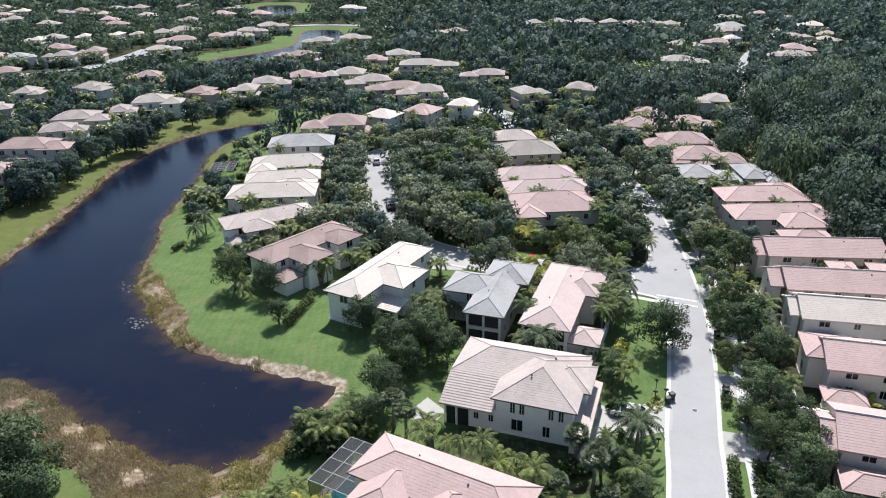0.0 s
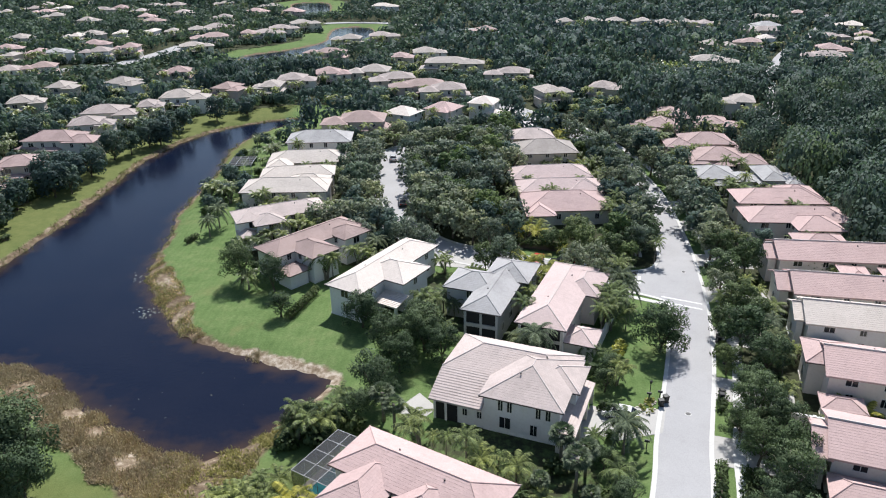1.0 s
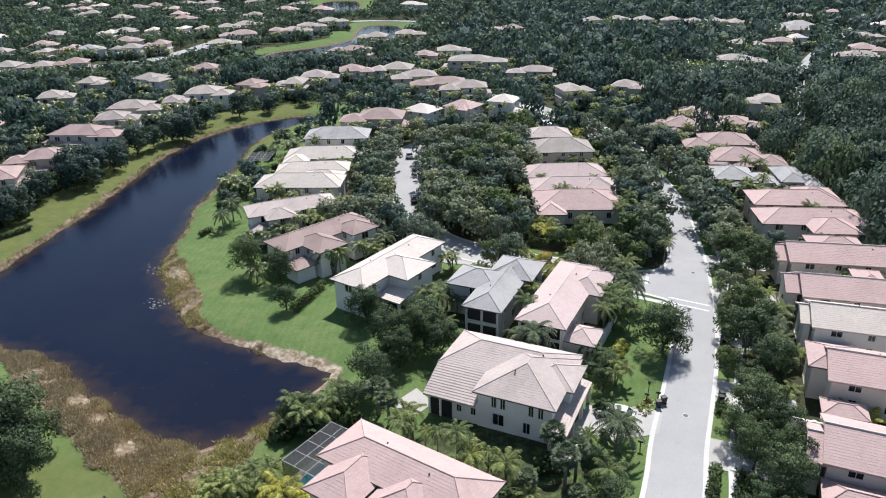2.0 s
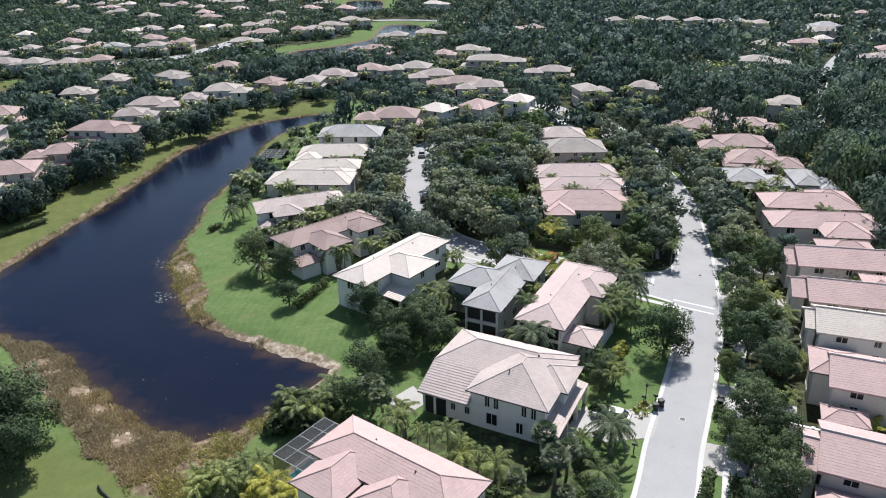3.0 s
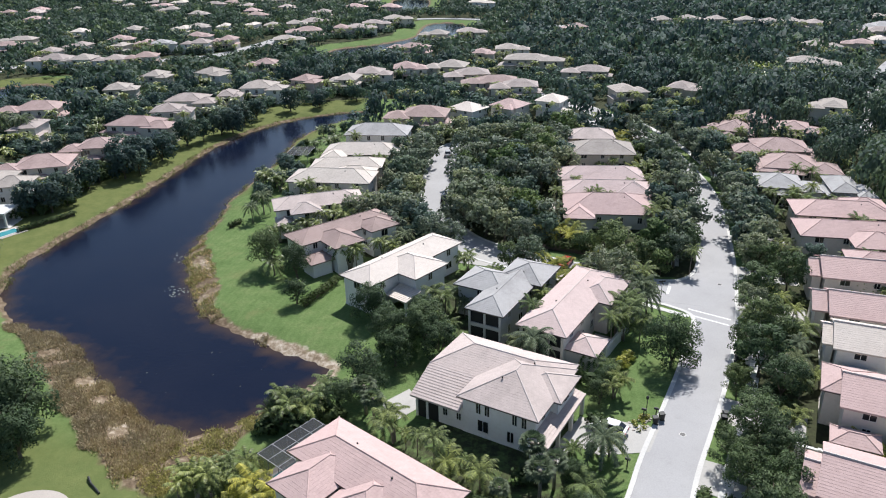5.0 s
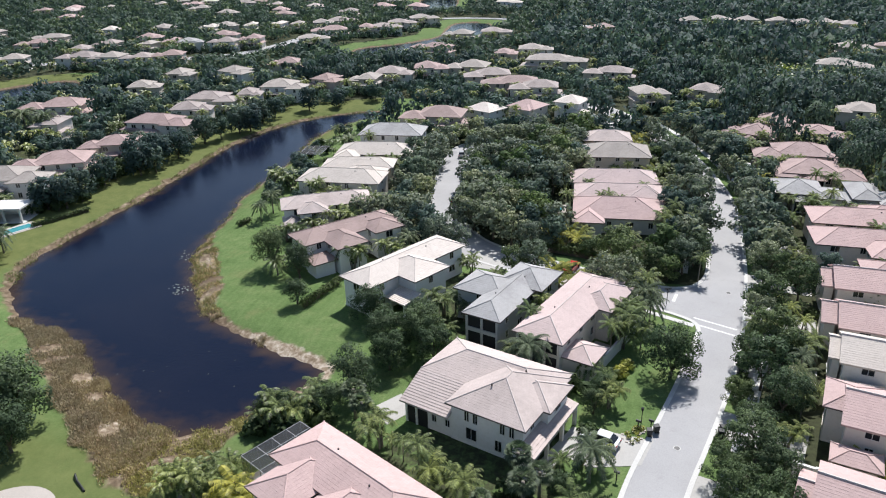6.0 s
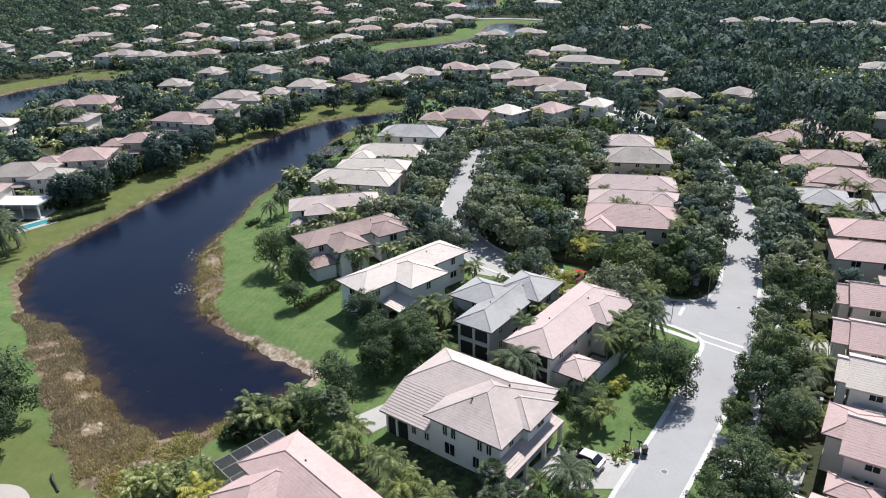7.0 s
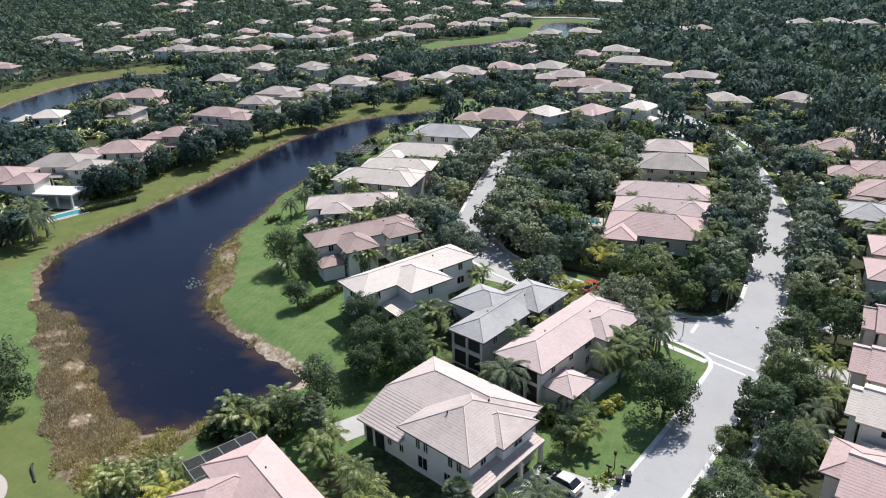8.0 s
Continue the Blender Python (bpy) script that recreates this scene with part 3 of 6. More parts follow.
for px in (-11.2, -9.7):
    part("post", Shape().box(px - 0.14, -5.65, -0.5, px + 0.14, -5.4, 3.1), WALLS["white"], h)
for px, pz, w, hh in ((-2.6, 3.2, 0.7, 1.6), (-1.45, 3.2, 0.7, 1.6), (2.1, 3.2, 0.7, 1.6), (3.3, 3.2, 0.7, 1.6), (-2.0, 0.75, 1.5, 1.7), (1.6, 0.6, 0.95, 1.6)):
    window(h, px, -5.45, pz, 0, w, hh)
for px in (-7.2, -5.3):
    window(h, px, -5.42, 1.3, 0, 0.7, 1.1)
s = shed_roof(h, ROOFS["blush"], -6.9, 4.9, 0, -2.3, 3.35, 2.85)
s.name, s.matrix_basis = "porch_roof", pose(4.6, 0, 0, 0, 0, 90)
for py in (-6.6, -3.2, 0.8, 4.5):
    part("post", Shape().box(6.4, py - 0.22, -0.4, 6.8, py + 0.22, 2.8), WALLS["cream"], h)
part("wall", Shape().box(4.6, -6.7, -0.4, 5.6, 4.7, 2.9), WALLS["cream"], h)
h = house(17.0, 98.8, -20.2, "cream", "rose", (0, 0, 7.6, 22, 5.2), (2.6, 5.2, 6.4, 9.0, 5.2), (5.2, -7.4, 5.2, 5.4, 2.9),
          label="two-storey cream stucco house with pink tile roof on the street corner", skip="0n")
part("balcony_screen", Shape().box(-2.9, -10.55, 3.1, 2.9, -10.46, 4.8), SCREEN, h, "dark screened balcony opening")
part("lanai_screen", Shape().box(-2.9, -10.55, 0.2, 2.9, -10.46, 2.5), SCREEN, h, "dark screened lanai opening")
for px in (-3.1, -1.0, 1.0, 3.1):
    part("post", Shape().box(px - 0.2, -10.75, -0.3, px + 0.2, -10.4, 5.0), WALLS["cream"], h)
h = house(7.6, 101.0, -18.1, "grey", "grey", (0, 0, 6.3, 18.5, 5.3), (-4.0, 0.6, 8.6, 7.5, 5.3), (0.6, 5.6, 7.6, 8.0, 5.6),
          label="two-storey grey stucco house with grey tile roof and screened balcony", skip="0n")
for z0, z1 in ((0.3, 2.4), (3.1, 4.9)):
    part("balcony_screen", Shape().box(-2.3, -8.78, z0, 2.3, -8.71, z1), SCREEN, h, "dark screened opening")
for px in (-2.45, 0, 2.45):
    part("post", Shape().box(px - 0.17, -8.95, -0.3, px + 0.17, -8.65, 5.1), WALLS["grey"], h)
part("balcony_rail", Shape().box(-2.6, -9.0, 2.55, 2.6, -8.66, 3.1), WALLS["grey"], h)
h = house(-12, 110, -29.4, "white", "white", (1.0, -0.7, 7.2, 22.4, 5.3), (3.7, -1.6, 9.4, 8.0, 5.3),
          label="two-storey white stucco house with bleached white tile roof")
shed_roof(h, ROOFS["white"], 4.4, 9.0, -5.0, -8.6, 3.3, 2.6)
porch(h, 8.6, -8.2, 5.4, -8.2, 2.6, "white")
h = house(-26.9, 121.4, -40, "white", "brown", (0, 0, 7.2, 20.5, 5.1), (4.4, -3.2, 8.6, 6.4, 5.1), (3.6, 5.6, 6.4, 6.4, 5.3), (5.2, -8.2, 4.6, 4.8, 2.8),
          label="two-storey pale stucco house with faded brown clay tile roof")
house(-36.4, 134.4, 28, "white", "blush", (0, 0, 18.5, 7.4, 5.2), (-3.0, -3.4, 6.4, 6.0, 5.0), (-7.4, -4.0, 3.6, 5.0, 3.0),
      label="two-storey white stucco house with pale tan tile roof")
house(-38.9, 150.2, 3, "cream", "sand", (0, 0, 19.4, 9.2, 5.1), (4.5, 3.2, 9.5, 7.0, 5.3), label="two-storey cream house with long bleached tile roof")
house(-38.8, 160.6, 9, "beige", "sand", (0, 0, 17.4, 7.6, 5.0), label="cream house with pale tile roof beside palms")
house(-40.2, 175.8, 7, "beige", "sand", (0, 1.2, 19.8, 9.8, 3.7), (-6.4, -3.8, 6.8, 8.2, 3.6), label="beige house with broad white tile roof")
house(-40.0, 191.0, 5, "white", "grey", (0, 0, 17.7, 10.5, 5.2), label="white house with grey hipped tile roof")

# between the two streets
house(22.4, 144.4, 4, "cream", "pink", (0, 1.0, 18.2, 11.8, 3.3), (-6.0, -2.6, 6.2, 9.6, 3.2), label="cream stucco house with rosy pink tile roof")
house(22.4, 155.4, 4, "cream", "rose", (0, 0, 19.6, 9.4, 3.3), (5, -1, 8.4, 7.8, 3.4), label="cream house with salmon tile roof behind palms")
house(20.6, 165.4, 6, "cream", "rose", (0, 0, 19.4, 9.2, 3.4), label="cream house with salmon tile roof")
house(20.6, 181.8, 6, "beige", "beige", (0, 0, 16.0, 11.3, 4.8), label="beige house with tan tile roof")
house(17.7, 195.0, 6, "pink", "blush", (0, 0, 12.6, 9.0, 4.8), label="rose stucco house with salmon tile roof")

# the row across the main street
house(52.1, 63.5, -18, "cream", "pink", (0, 0, 19, 9.2, 5.0, 1), (-9.9, -0.6, 2.2, 7.2, 4.5, 1), (-5.6, -6.4, 7.5, 4.4, 2.9), label="cream villa with pink tile roof and low garage wing")
house(57.2, 79.8, -15, "cream", "pink", (0.8, 0, 18.4, 9.2, 5.0, 1), (-7.4, 1.4, 6.0, 6.6, 5.0), (-6.4, -6.6, 5.2, 3.6, 2.6), label="cream villa with pink tile roof above a walled yard")
house(61.1, 92.8, -12, "white", "sand", (0, 0, 19.6, 8.6, 5.0, 1), (-10.0, 0.6, 2.0, 6.6, 4.6, 1), (5.5, -3.0, 8, 7.5, 5.0), (-6.6, -5.6, 4.4, 3.0, 2.7), label="white villa with bleached tile roof")
house(62.5, 102.8, -9, "cream", "pink", (0.4, 0, 19.6, 9.0, 5.0, 1), (-10.2, 1.0, 2.4, 7.4, 4.6, 1), (1.5, 4.0, 4.5, 6, 5.2), (8.0, 4.0, 5, 6, 5.2), label="cream villa with pink tile roof")
house(64.7, 115.9, -5, "cream", "pink", (0.4, 0, 20, 8.8, 5.0, 1), (-10.0, 0.4, 2.4, 7.0, 4.6, 1), (-0.5, 3.6, 9.0, 7.0, 5.3), label="cream villa with rosy tile roof behind palms")
house(65.2, 132.8, -1, "cream", "pink", (0, 0.6, 19.6, 8.6, 5.0), (2.2, -4.0, 8.6, 7.8, 5.0), label="cream villa with rosy pink tile roof")
house(65.8, 143.9, -1, "beige", "pink", (0, 0, 17.8, 8.8, 5.0), (4, 1.6, 9, 8, 5.4), label="beige villa with pink tile roof")

lots = np.random.default_rng(3)


def far_house(x, y, w, turn, wall, roof, windows=3.6, course=0.6, storeys=2):
    """A rambling villa: a main block, a cross wing, a low wing, a porch and a dark lanai on its garden side."""
    side, d = (1, -1)[int(lots.integers(2))], lots.uniform(9.4, 11.6)
    low, high = lots.uniform(3.0, 3.5), lots.uniform(5.2, 5.7)
    if storeys == 1:
        low, high = 2.8, lots.uniform(3.4, 3.9)
    wings = [(side * w * 0.12, 0.6, w * 0.70, d, high), (-side * w * 0.27, -d * lots.uniform(0.12, 0.26), w * 0.42, d * 0.74, high - lots.uniform(0.2, 0.5)),
             (side * w * 0.40, lots.uniform(-2.6, -0.6), w * 0.30, d * lots.uniform(0.6, 0.8), low),
             (side * w * 0.10, -d * 0.46, w * 0.28, 3.4, low - 0.2)]
    ob = house(x, y, turn, wall, roof, *wings, windows=windows, course=course, skip="0s 1s 2s 3s 0e 1e 2e 3e 0w 1w 2w 3w 3n", pitch=lots.uniform(0.34, 0.42),
               label=f"rambling {wall} stucco villa with {roof} tile hip roofs among palms")
    px = side * w * 0.10
    part("lanai_screen", Shape().box(px - w * 0.11, -d * 0.46 - 1.25, 0.2, px + w * 0.11, -d * 0.46 - 1.12, low - 0.5), SCREEN, ob, "dark screened lanai")
    for k in (-1, 0, 1):
        part("post", Shape().box(px + k * w * 0.11 - 0.16, -d * 0.46 - 1.4, -0.3, px + k * w * 0.11 + 0.16, -d * 0.46 - 1.1, low - 0.3), WALLS["white"], ob)
    return ob


# the far bank: x, y, width, turn, wall, roof
for x, y, w, turn, wall, roof in ((-113, 191, 22, 2, "cream", "salmon"), (-113, 167, 15, 17, "beige", "salmon"), (-117, 150, 19, 24, "cream", "salmon"), (-118, 137, 21, 20, "white", "beige"),
                                  (-122, 123, 19, 23, "cream", "salmon"), (-164, 206, 22, 15, "cream", "salmon"), (-147, 184, 9, 16, "cream", "tan"), (-170, 172, 16, 24, "white", "sand"),
                                  (-115, 224, 19, 9, "cream", "tan"), (-106, 233, 9, 16, "cream", "tan"), (-114, 209, 14, 18, "cream", "tan"), (-154, 241, 13, 22, "beige", "beige"),
                                  (-155, 267, 12, 3, "beige", "beige"), (-134, 274, 16, -16, "white", "beige"), (-100, 248, 18, 10, "white", "beige"), (-89, 263, 13, -12, "pink", "brown"),
                                  (-124, 297, 14, 15, "cream", "salmon")):
    far_house(x, y, w, turn, wall, roof, 3.2, 0.5)
# the rest of the row across the main street
for x, y, w, turn, wall, roof in ((60.5, 164.0, 14, -2, "white", "grey"), (72.5, 163.0, 9, -2, "white", "grey"), (66.5, 179.5, 18, -4, "beige", "salmon"), (62.5, 193.0, 19, -2, "pink", "salmon"),
                                  (55.5, 213.5, 14, -24, "beige", "salmon"), (64.0, 225.0, 11, -12, "beige", "brown"), (74.0, 214.0, 12, -10, "beige", "salmon")):
    far_house(x, y, w, turn, wall, roof, 3.2, 0.45, 1)
# beyond the end of the lake
for x, y, w, turn, wall, roof in ((-76, 267, 12, 3, "beige", "beige"), (-68, 280, 16, 7, "cream", "tan"), (-56, 291, 15, 13, "cream", "salmon"), (-42, 296, 18, -2, "beige", "beige"),
                                  (-31, 280, 19, 14, "beige", "tan"), (-20, 266, 22, 9, "pink", "brown"), (-10, 258, 18, 6, "cream", "tan"), (-34, 212, 20, 2, "beige", "brown"),
                                  (-71, 347, 21, -9, "cream", "salmon"), (-32, 331, 11, 1, "beige", "salmon"), (-8, 315, 27, -1, "beige", "beige"), (-21, 346, 17, 7, "white", "beige"),
                                  (14, 291, 19, -5, "beige", "tan"), (29, 253, 12, 18, "beige", "beige"), (48, 259, 12, -22, "beige", "tan"), (-69, 394, 17, -0, "beige", "beige"),
                                  (-50, 404, 18, 7, "beige", "tan")):
    far_house(x, y, w, turn, wall, roof, 3.2, 0.6)
# past the woods
for x, y, w, turn, wall, roof in ((101, 313, 21, -13, "cream", "beige"), (116, 361, 15, 8, "beige", "beige"), (132, 367, 14, -16, "beige", "salmon"), (160, 429, 22, 12, "grey", "grey"),
                                  (145, 380, 9, 0, "white", "sand"), (150, 325, 20, -20, "beige", "tan"), (163, 344, 16, -19, "beige", "salmon"), (180, 384, 13, 4, "beige", "tan"),
                                  (189, 368, 12, -24, "beige", "beige"), (207, 429, 16, -24, "cream", "sand"), (198, 391, 9, -24, "beige", "salmon"), (153, 409, 25, -7, "beige", "tan"),
                                  (87, 237, 11, -14, "cream", "beige"),
                                  (52, 460, 15, 10, "cream", "beige"), (70, 465, 15, -14, "cream", "beige"), (83, 462, 14, 10, "cream", "beige"), (99, 460, 12, -2, "cream", "beige"),
                                  (110, 452, 14, 10, "cream", "tan"), (124, 451, 13, -2, "cream", "beige"), (135, 446, 14, 10, "cream", "tan"), (173, 475, 12, 13, "beige", "beige"),
                                  (182, 472, 9, 18, "beige", "beige"), (205, 498, 10, -23, "beige", "salmon"), (-72, 578, 23, -5, "white", "sand")):
    far_house(x, y, w, turn, wall, roof, 4.0, 0.9)
# the far estate
for x, y, w, turn, wall, roof in ((-282, 240, 26, 13, "beige", "brown"), (-233, 302, 20, 7, "white", "tan"), (-218, 303, 16, 8, "white", "beige"), (-203, 305, 16, 13, "white", "tan"), (-191, 311, 16, 20, "cream", "brown"),
                                  (-264, 292, 17, 24, "white", "beige"), (-253, 329, 11, 11, "cream", "tan"), (-251, 346, 14, 9, "cream", "tan"), (-243, 373, 15, 18, "cream", "salmon"),
                                  (-226, 345, 10, 1, "beige", "beige"), (-220, 358, 9, 15, "pink", "salmon"), (-206, 355, 14, 24, "white", "grey"), (-189, 358, 16, 8, "white", "tan"),
                                  (-201, 383, 16, 9, "cream", "salmon"), (-179, 370, 14, 10, "cream", "salmon"), (-225, 427, 15, -1, "beige", "beige"), (-233, 419, 12, -1, "white", "sand"),
                                  (-261, 414, 15, -1, "cream", "beige"), (-290, 402, 13, 12, "white", "sand"), (-211, 430, 9, 20, "white", "sand"), (-194, 434, 9, -1, "white", "sand"),
                                  (-183, 438, 9, 22, "beige", "beige"), (-168, 445, 15, 23, "beige", "beige"), (-159, 455, 20, 24, "beige", "tan"), (-143, 372, 18, 24, "cream", "beige"),
                                  (-148, 405, 22, 24, "cream", "salmon"), (-130, 422, 12, 12, "cream", "salmon"), (-120, 425, 19, 24, "white", "tan"), (-117, 447, 19, 17, "cream", "tan"),
                                  (-109, 469, 20, 24, "cream", "beige"), (-346, 326, 23, 17, "beige", "beige"), (-325, 314, 19, 24, "white", "tan"), (-295, 343, 21, 24, "cream", "salmon"),
                                  (-303, 363, 22, 17, "beige", "beige"), (-366, 386, 15, 9, "beige", "beige"), (-296, 582, 20, -4, "beige", "tan"), (-288, 596, 15, -5, "beige", "salmon"),
                                  (-266, 609, 15, -5, "beige", "beige"), (-252, 613, 18, -5, "beige", "tan"), (-178, 512, 16, 12, "beige", "tan"), (-366, 599, 16, 15, "beige", "tan"),
                                  (-371, 570, 11, 23, "beige", "beige"), (-403, 545, 9, 24, "beige", "beige"), (-337, 595, 15, -5, "cream", "sand"), (-166, 590, 17, -5, "beige", "beige"),
                                  (4, 427, 16, 19, "beige", "salmon")):
    far_house(x, y, w, turn, wall, roof, 4.0, 0.9)


house(-20.5, 223.5, -28, "white", "white", (0, 0, 10.5, 9.0, 4.8), windows=4.0, course=0.6, label="white house with white tile roof behind trees")
house(-8.0, 229.5, -26, "cream", "pink", (0, 0, 10.5, 9.0, 4.8), (2, -3, 5, 6, 4.6), windows=4.0, course=0.6, label="cream house with pink tile roof behind trees")
house(5.0, 234.5, -18, "white", "white", (0, 0, 9.0, 9.0, 5.6), (4.5, -3.0, 4.5, 5.0, 3.0), windows=3.4, course=0.6, label="tall white house with white tile roof by the drive")

# more of the far estate, in loose rows
for row in range(9):
    for col in range(13):
        x = -440 + col * 25 + lots.uniform(-6, 6) + 9 * (row % 2)
        y = 330 + row * 33 + lots.uniform(-7, 7) - 0.12 * x
        if y < 470 or lots.uniform() < 0.6 or float(shore(np.array([x]), np.array([y]))[0]) < 22 or x > -125:
            continue
        if any(math.hypot(x - f[0], y - f[1]) < 21 for f in FOOT) or min(float(distance_to_line(np.array([x]), np.array([y]), ln).min()) for ln, _ in STREETS) < 14:
            continue
        far_house(x, y, lots.uniform(14, 19), lots.uniform(-12, 20), ("beige", "cream", "pink")[int(lots.integers(3))], ("blush", "beige", "brown", "pink")[int(lots.integers(4))], 5.0, 1.2)


# ---- plants ----
rng = np.random.default_rng(7)


def leaf_cloud(centres, radii, per, size, squash=0.8, up=0.25, shell=0.0):
    """Pointed leaf tufts round a set of clumps: four corners each, with the normals of the clump's soft outline."""
    n = len(centres) * per
    d = rng.normal(size=(n, 3))
    d[:, 2] += up
    d /= np.linalg.norm(d, axis=1)[:, None]
    c, r = np.repeat(centres, per, 0), np.repeat(radii, per)[:, None]
    p = c + d * r * rng.uniform(0.62 + 0.26 * shell, 1.08, (n, 1)) * np.array([1, 1, squash])
    normal = 0.9 * d + (0.42 - 0.22 * shell) * rng.normal(size=(n, 3)) + np.array([0, 0, 0.3])
    normal /= np.linalg.norm(normal, axis=1)[:, None]
    t = np.cross(normal, rng.normal(size=(n, 3)))
    t /= np.linalg.norm(t, axis=1)[:, None]
    b = np.cross(normal, t)
    s = size * rng.uniform(0.6, 1.25, (n, 1))
    wide = s * (0.55 + 0.4 * shell)
    v = np.stack([p - t * s, p - b * wide, p + t * s, p + b * wide], 1).reshape(-1, 3)
    whole = p - centres.mean(0)
    whole /= np.linalg.norm(whole, axis=1)[:, None] + 1e-6
    soft = 0.62 * d + 0.42 * whole + (0.36 - 0.22 * shell) * normal + np.array([0, 0, 0.12])
    soft /= np.linalg.norm(soft, axis=1)[:, None]
    return np.hstack([v, np.repeat(soft, 4, 0)])


def quad_mesh(name, v, material):
    v, tone = v if isinstance(v, tuple) else (v, None)
    me = bpy.data.meshes.new(name)
    n = len(v) // 4
    me.vertices.add(len(v))
    me.vertices.foreach_set("co", np.ascontiguousarray(v[:, :3], np.float32).ravel())
    me.loops.add(len(v))
    me.loops.foreach_set("vertex_index", np.arange(len(v), dtype=np.int32))
    me.polygons.add(n)
    me.polygons.foreach_set("loop_start", np.arange(0, len(v), 4, dtype=np.int32))
    me.materials.append(material)
    me.update(calc_edges=True)
    if v.shape[1] == 6:
        me.attributes.new("custom_normal", "FLOAT_VECTOR", "POINT").data.foreach_set("vector", np.ascontiguousarray(v[:, 3:], np.float32).ravel())
    if tone is not None:
        me.attributes.new("tone", "FLOAT", "POINT").data.foreach_set("value", tone.astype(np.float32))
    return me


def clumps(n, rx, ry, z0, z1, r0, r1):
    """Clump centres in a domed crown between two heights."""
    a, q = rng.uniform(0, 2 * math.pi, n), np.sqrt(rng.uniform(0.02, 1, n))
    h = rng.uniform(0, 1, n) ** 0.8
    wide = np.sqrt(np.clip(1 - (h * 1.15 - 0.35) ** 2, 0.1, 1))
    c = np.stack([np.cos(a) * q * rx * wide, np.sin(a) * q * ry * wide, z0 + (z1 - z0) * h], 1)
    return c, rng.uniform(r0, r1, n)


def broadleaf(leaf, height_, spread, low, clump_count, per, size, label, tuft=1.0):
    ob = tagged(new("tree"), label, "tree")
    s = Shape()
    lean = rng.uniform(-0.25, 0.25, 2)
    fork = low + 0.3
    s.tube([(0, 0, -0.4), (lean[0] * 0.4, lean[1] * 0.4, fork * 0.5), (lean[0], lean[1], fork)], [0.26, 0.2, 0.16], 7)
    for k in range(5):
        a = 2 * math.pi * (k + rng.uniform(-0.3, 0.3)) / 5
        end = (math.cos(a) * spread * 0.6, math.sin(a) * spread * 0.6, height_ * rng.uniform(0.6, 0.85))
        midp = (lean[0] + end[0] * 0.4, lean[1] + end[1] * 0.4, fork + (end[2] - fork) * 0.5)
        s.tube([(lean[0], lean[1], fork - 0.1), midp, end], [0.12, 0.08, 0.03], 5)
    part("trunk", s.mesh("trunk", BARK, True), None, ob)
    c, r = clumps(clump_count, spread * 0.82, spread * 0.78, low + 0.7, height_ - 0.7, 0.8 * tuft, 1.4 * tuft)
    part("crown", quad_mesh("crown", leaf_cloud(c, r, per, size, shell=0.6 if size > 0.25 else 0.15), LEAF[leaf]), None, ob)
    return ob


def frond(v, root, angle, rise, length, droop, width, pairs):
    """One feather leaf: pairs of hanging leaflets along a bent rib."""
    ca, sa = math.cos(angle), math.sin(angle)
    last = None
    for i in range(pairs + 1):
        t = i / pairs
        out = length * (t - 0.18 * t * t)
        z = rise * t * length - droop * length * t * t
        p = np.array([root[0] + ca * out, root[1] + sa * out, root[2] + z])
        if last is not None:
            side = np.array([-sa, ca, 0.0])
            w = width * (0.35 + 1.3 * t * (1.15 - t)) * rng.uniform(0.85, 1.1)
            fwd = (p - last) * 1.35
            for sgn in (1, -1):
                tip = last + side * sgn * w + fwd * 0.9 + np.array([0, 0, -0.45 * w])
                v += [last, last + fwd * 0.8, tip, last + (tip - last) * 0.5 + np.array([0, 0, -0.03]) - fwd * 0.02]
        last = p


def palm(label, trunk_h, fronds, length, leaf="palm", stems=1, lean=0.3, width=0.55, bark=True, droop=0.62):
    ob = tagged(new("palm_tree"), label, "palm tree")
    v = []
    for k in range(stems):
        a = rng.uniform(0, 6.28)
        top = np.array([math.cos(a) * lean * (1 + 0.8 * (stems > 1)), math.sin(a) * lean * (1 + 0.8 * (stems > 1)), trunk_h * rng.uniform(0.85, 1.05)])
        foot = np.array([math.cos(a), math.sin(a), 0]) * (0.25 if stems > 1 else 0)
        rings = [(*(foot + (top - foot) * np.array([u * u, u * u, u])),) for u in np.linspace(0, 1, 6)]
        rings[0] = (*foot[:2], -0.4)
        part("trunk", Shape().tube(rings, [0.2, 0.15, 0.13, 0.12, 0.12, 0.11], 7).mesh("trunk", PALM_BARK, True), None, ob)
        for i in range(fronds):
            u = i / fronds
            frond(v, top, 2.4 * i + rng.uniform(-0.2, 0.2), 0.95 - 1.15 * u, length * rng.uniform(0.85, 1.1), droop * rng.uniform(0.8, 1.1), width, 13)
    part("crown", quad_mesh("crown", np.array(v), LEAF[leaf]), None, ob)
    return ob


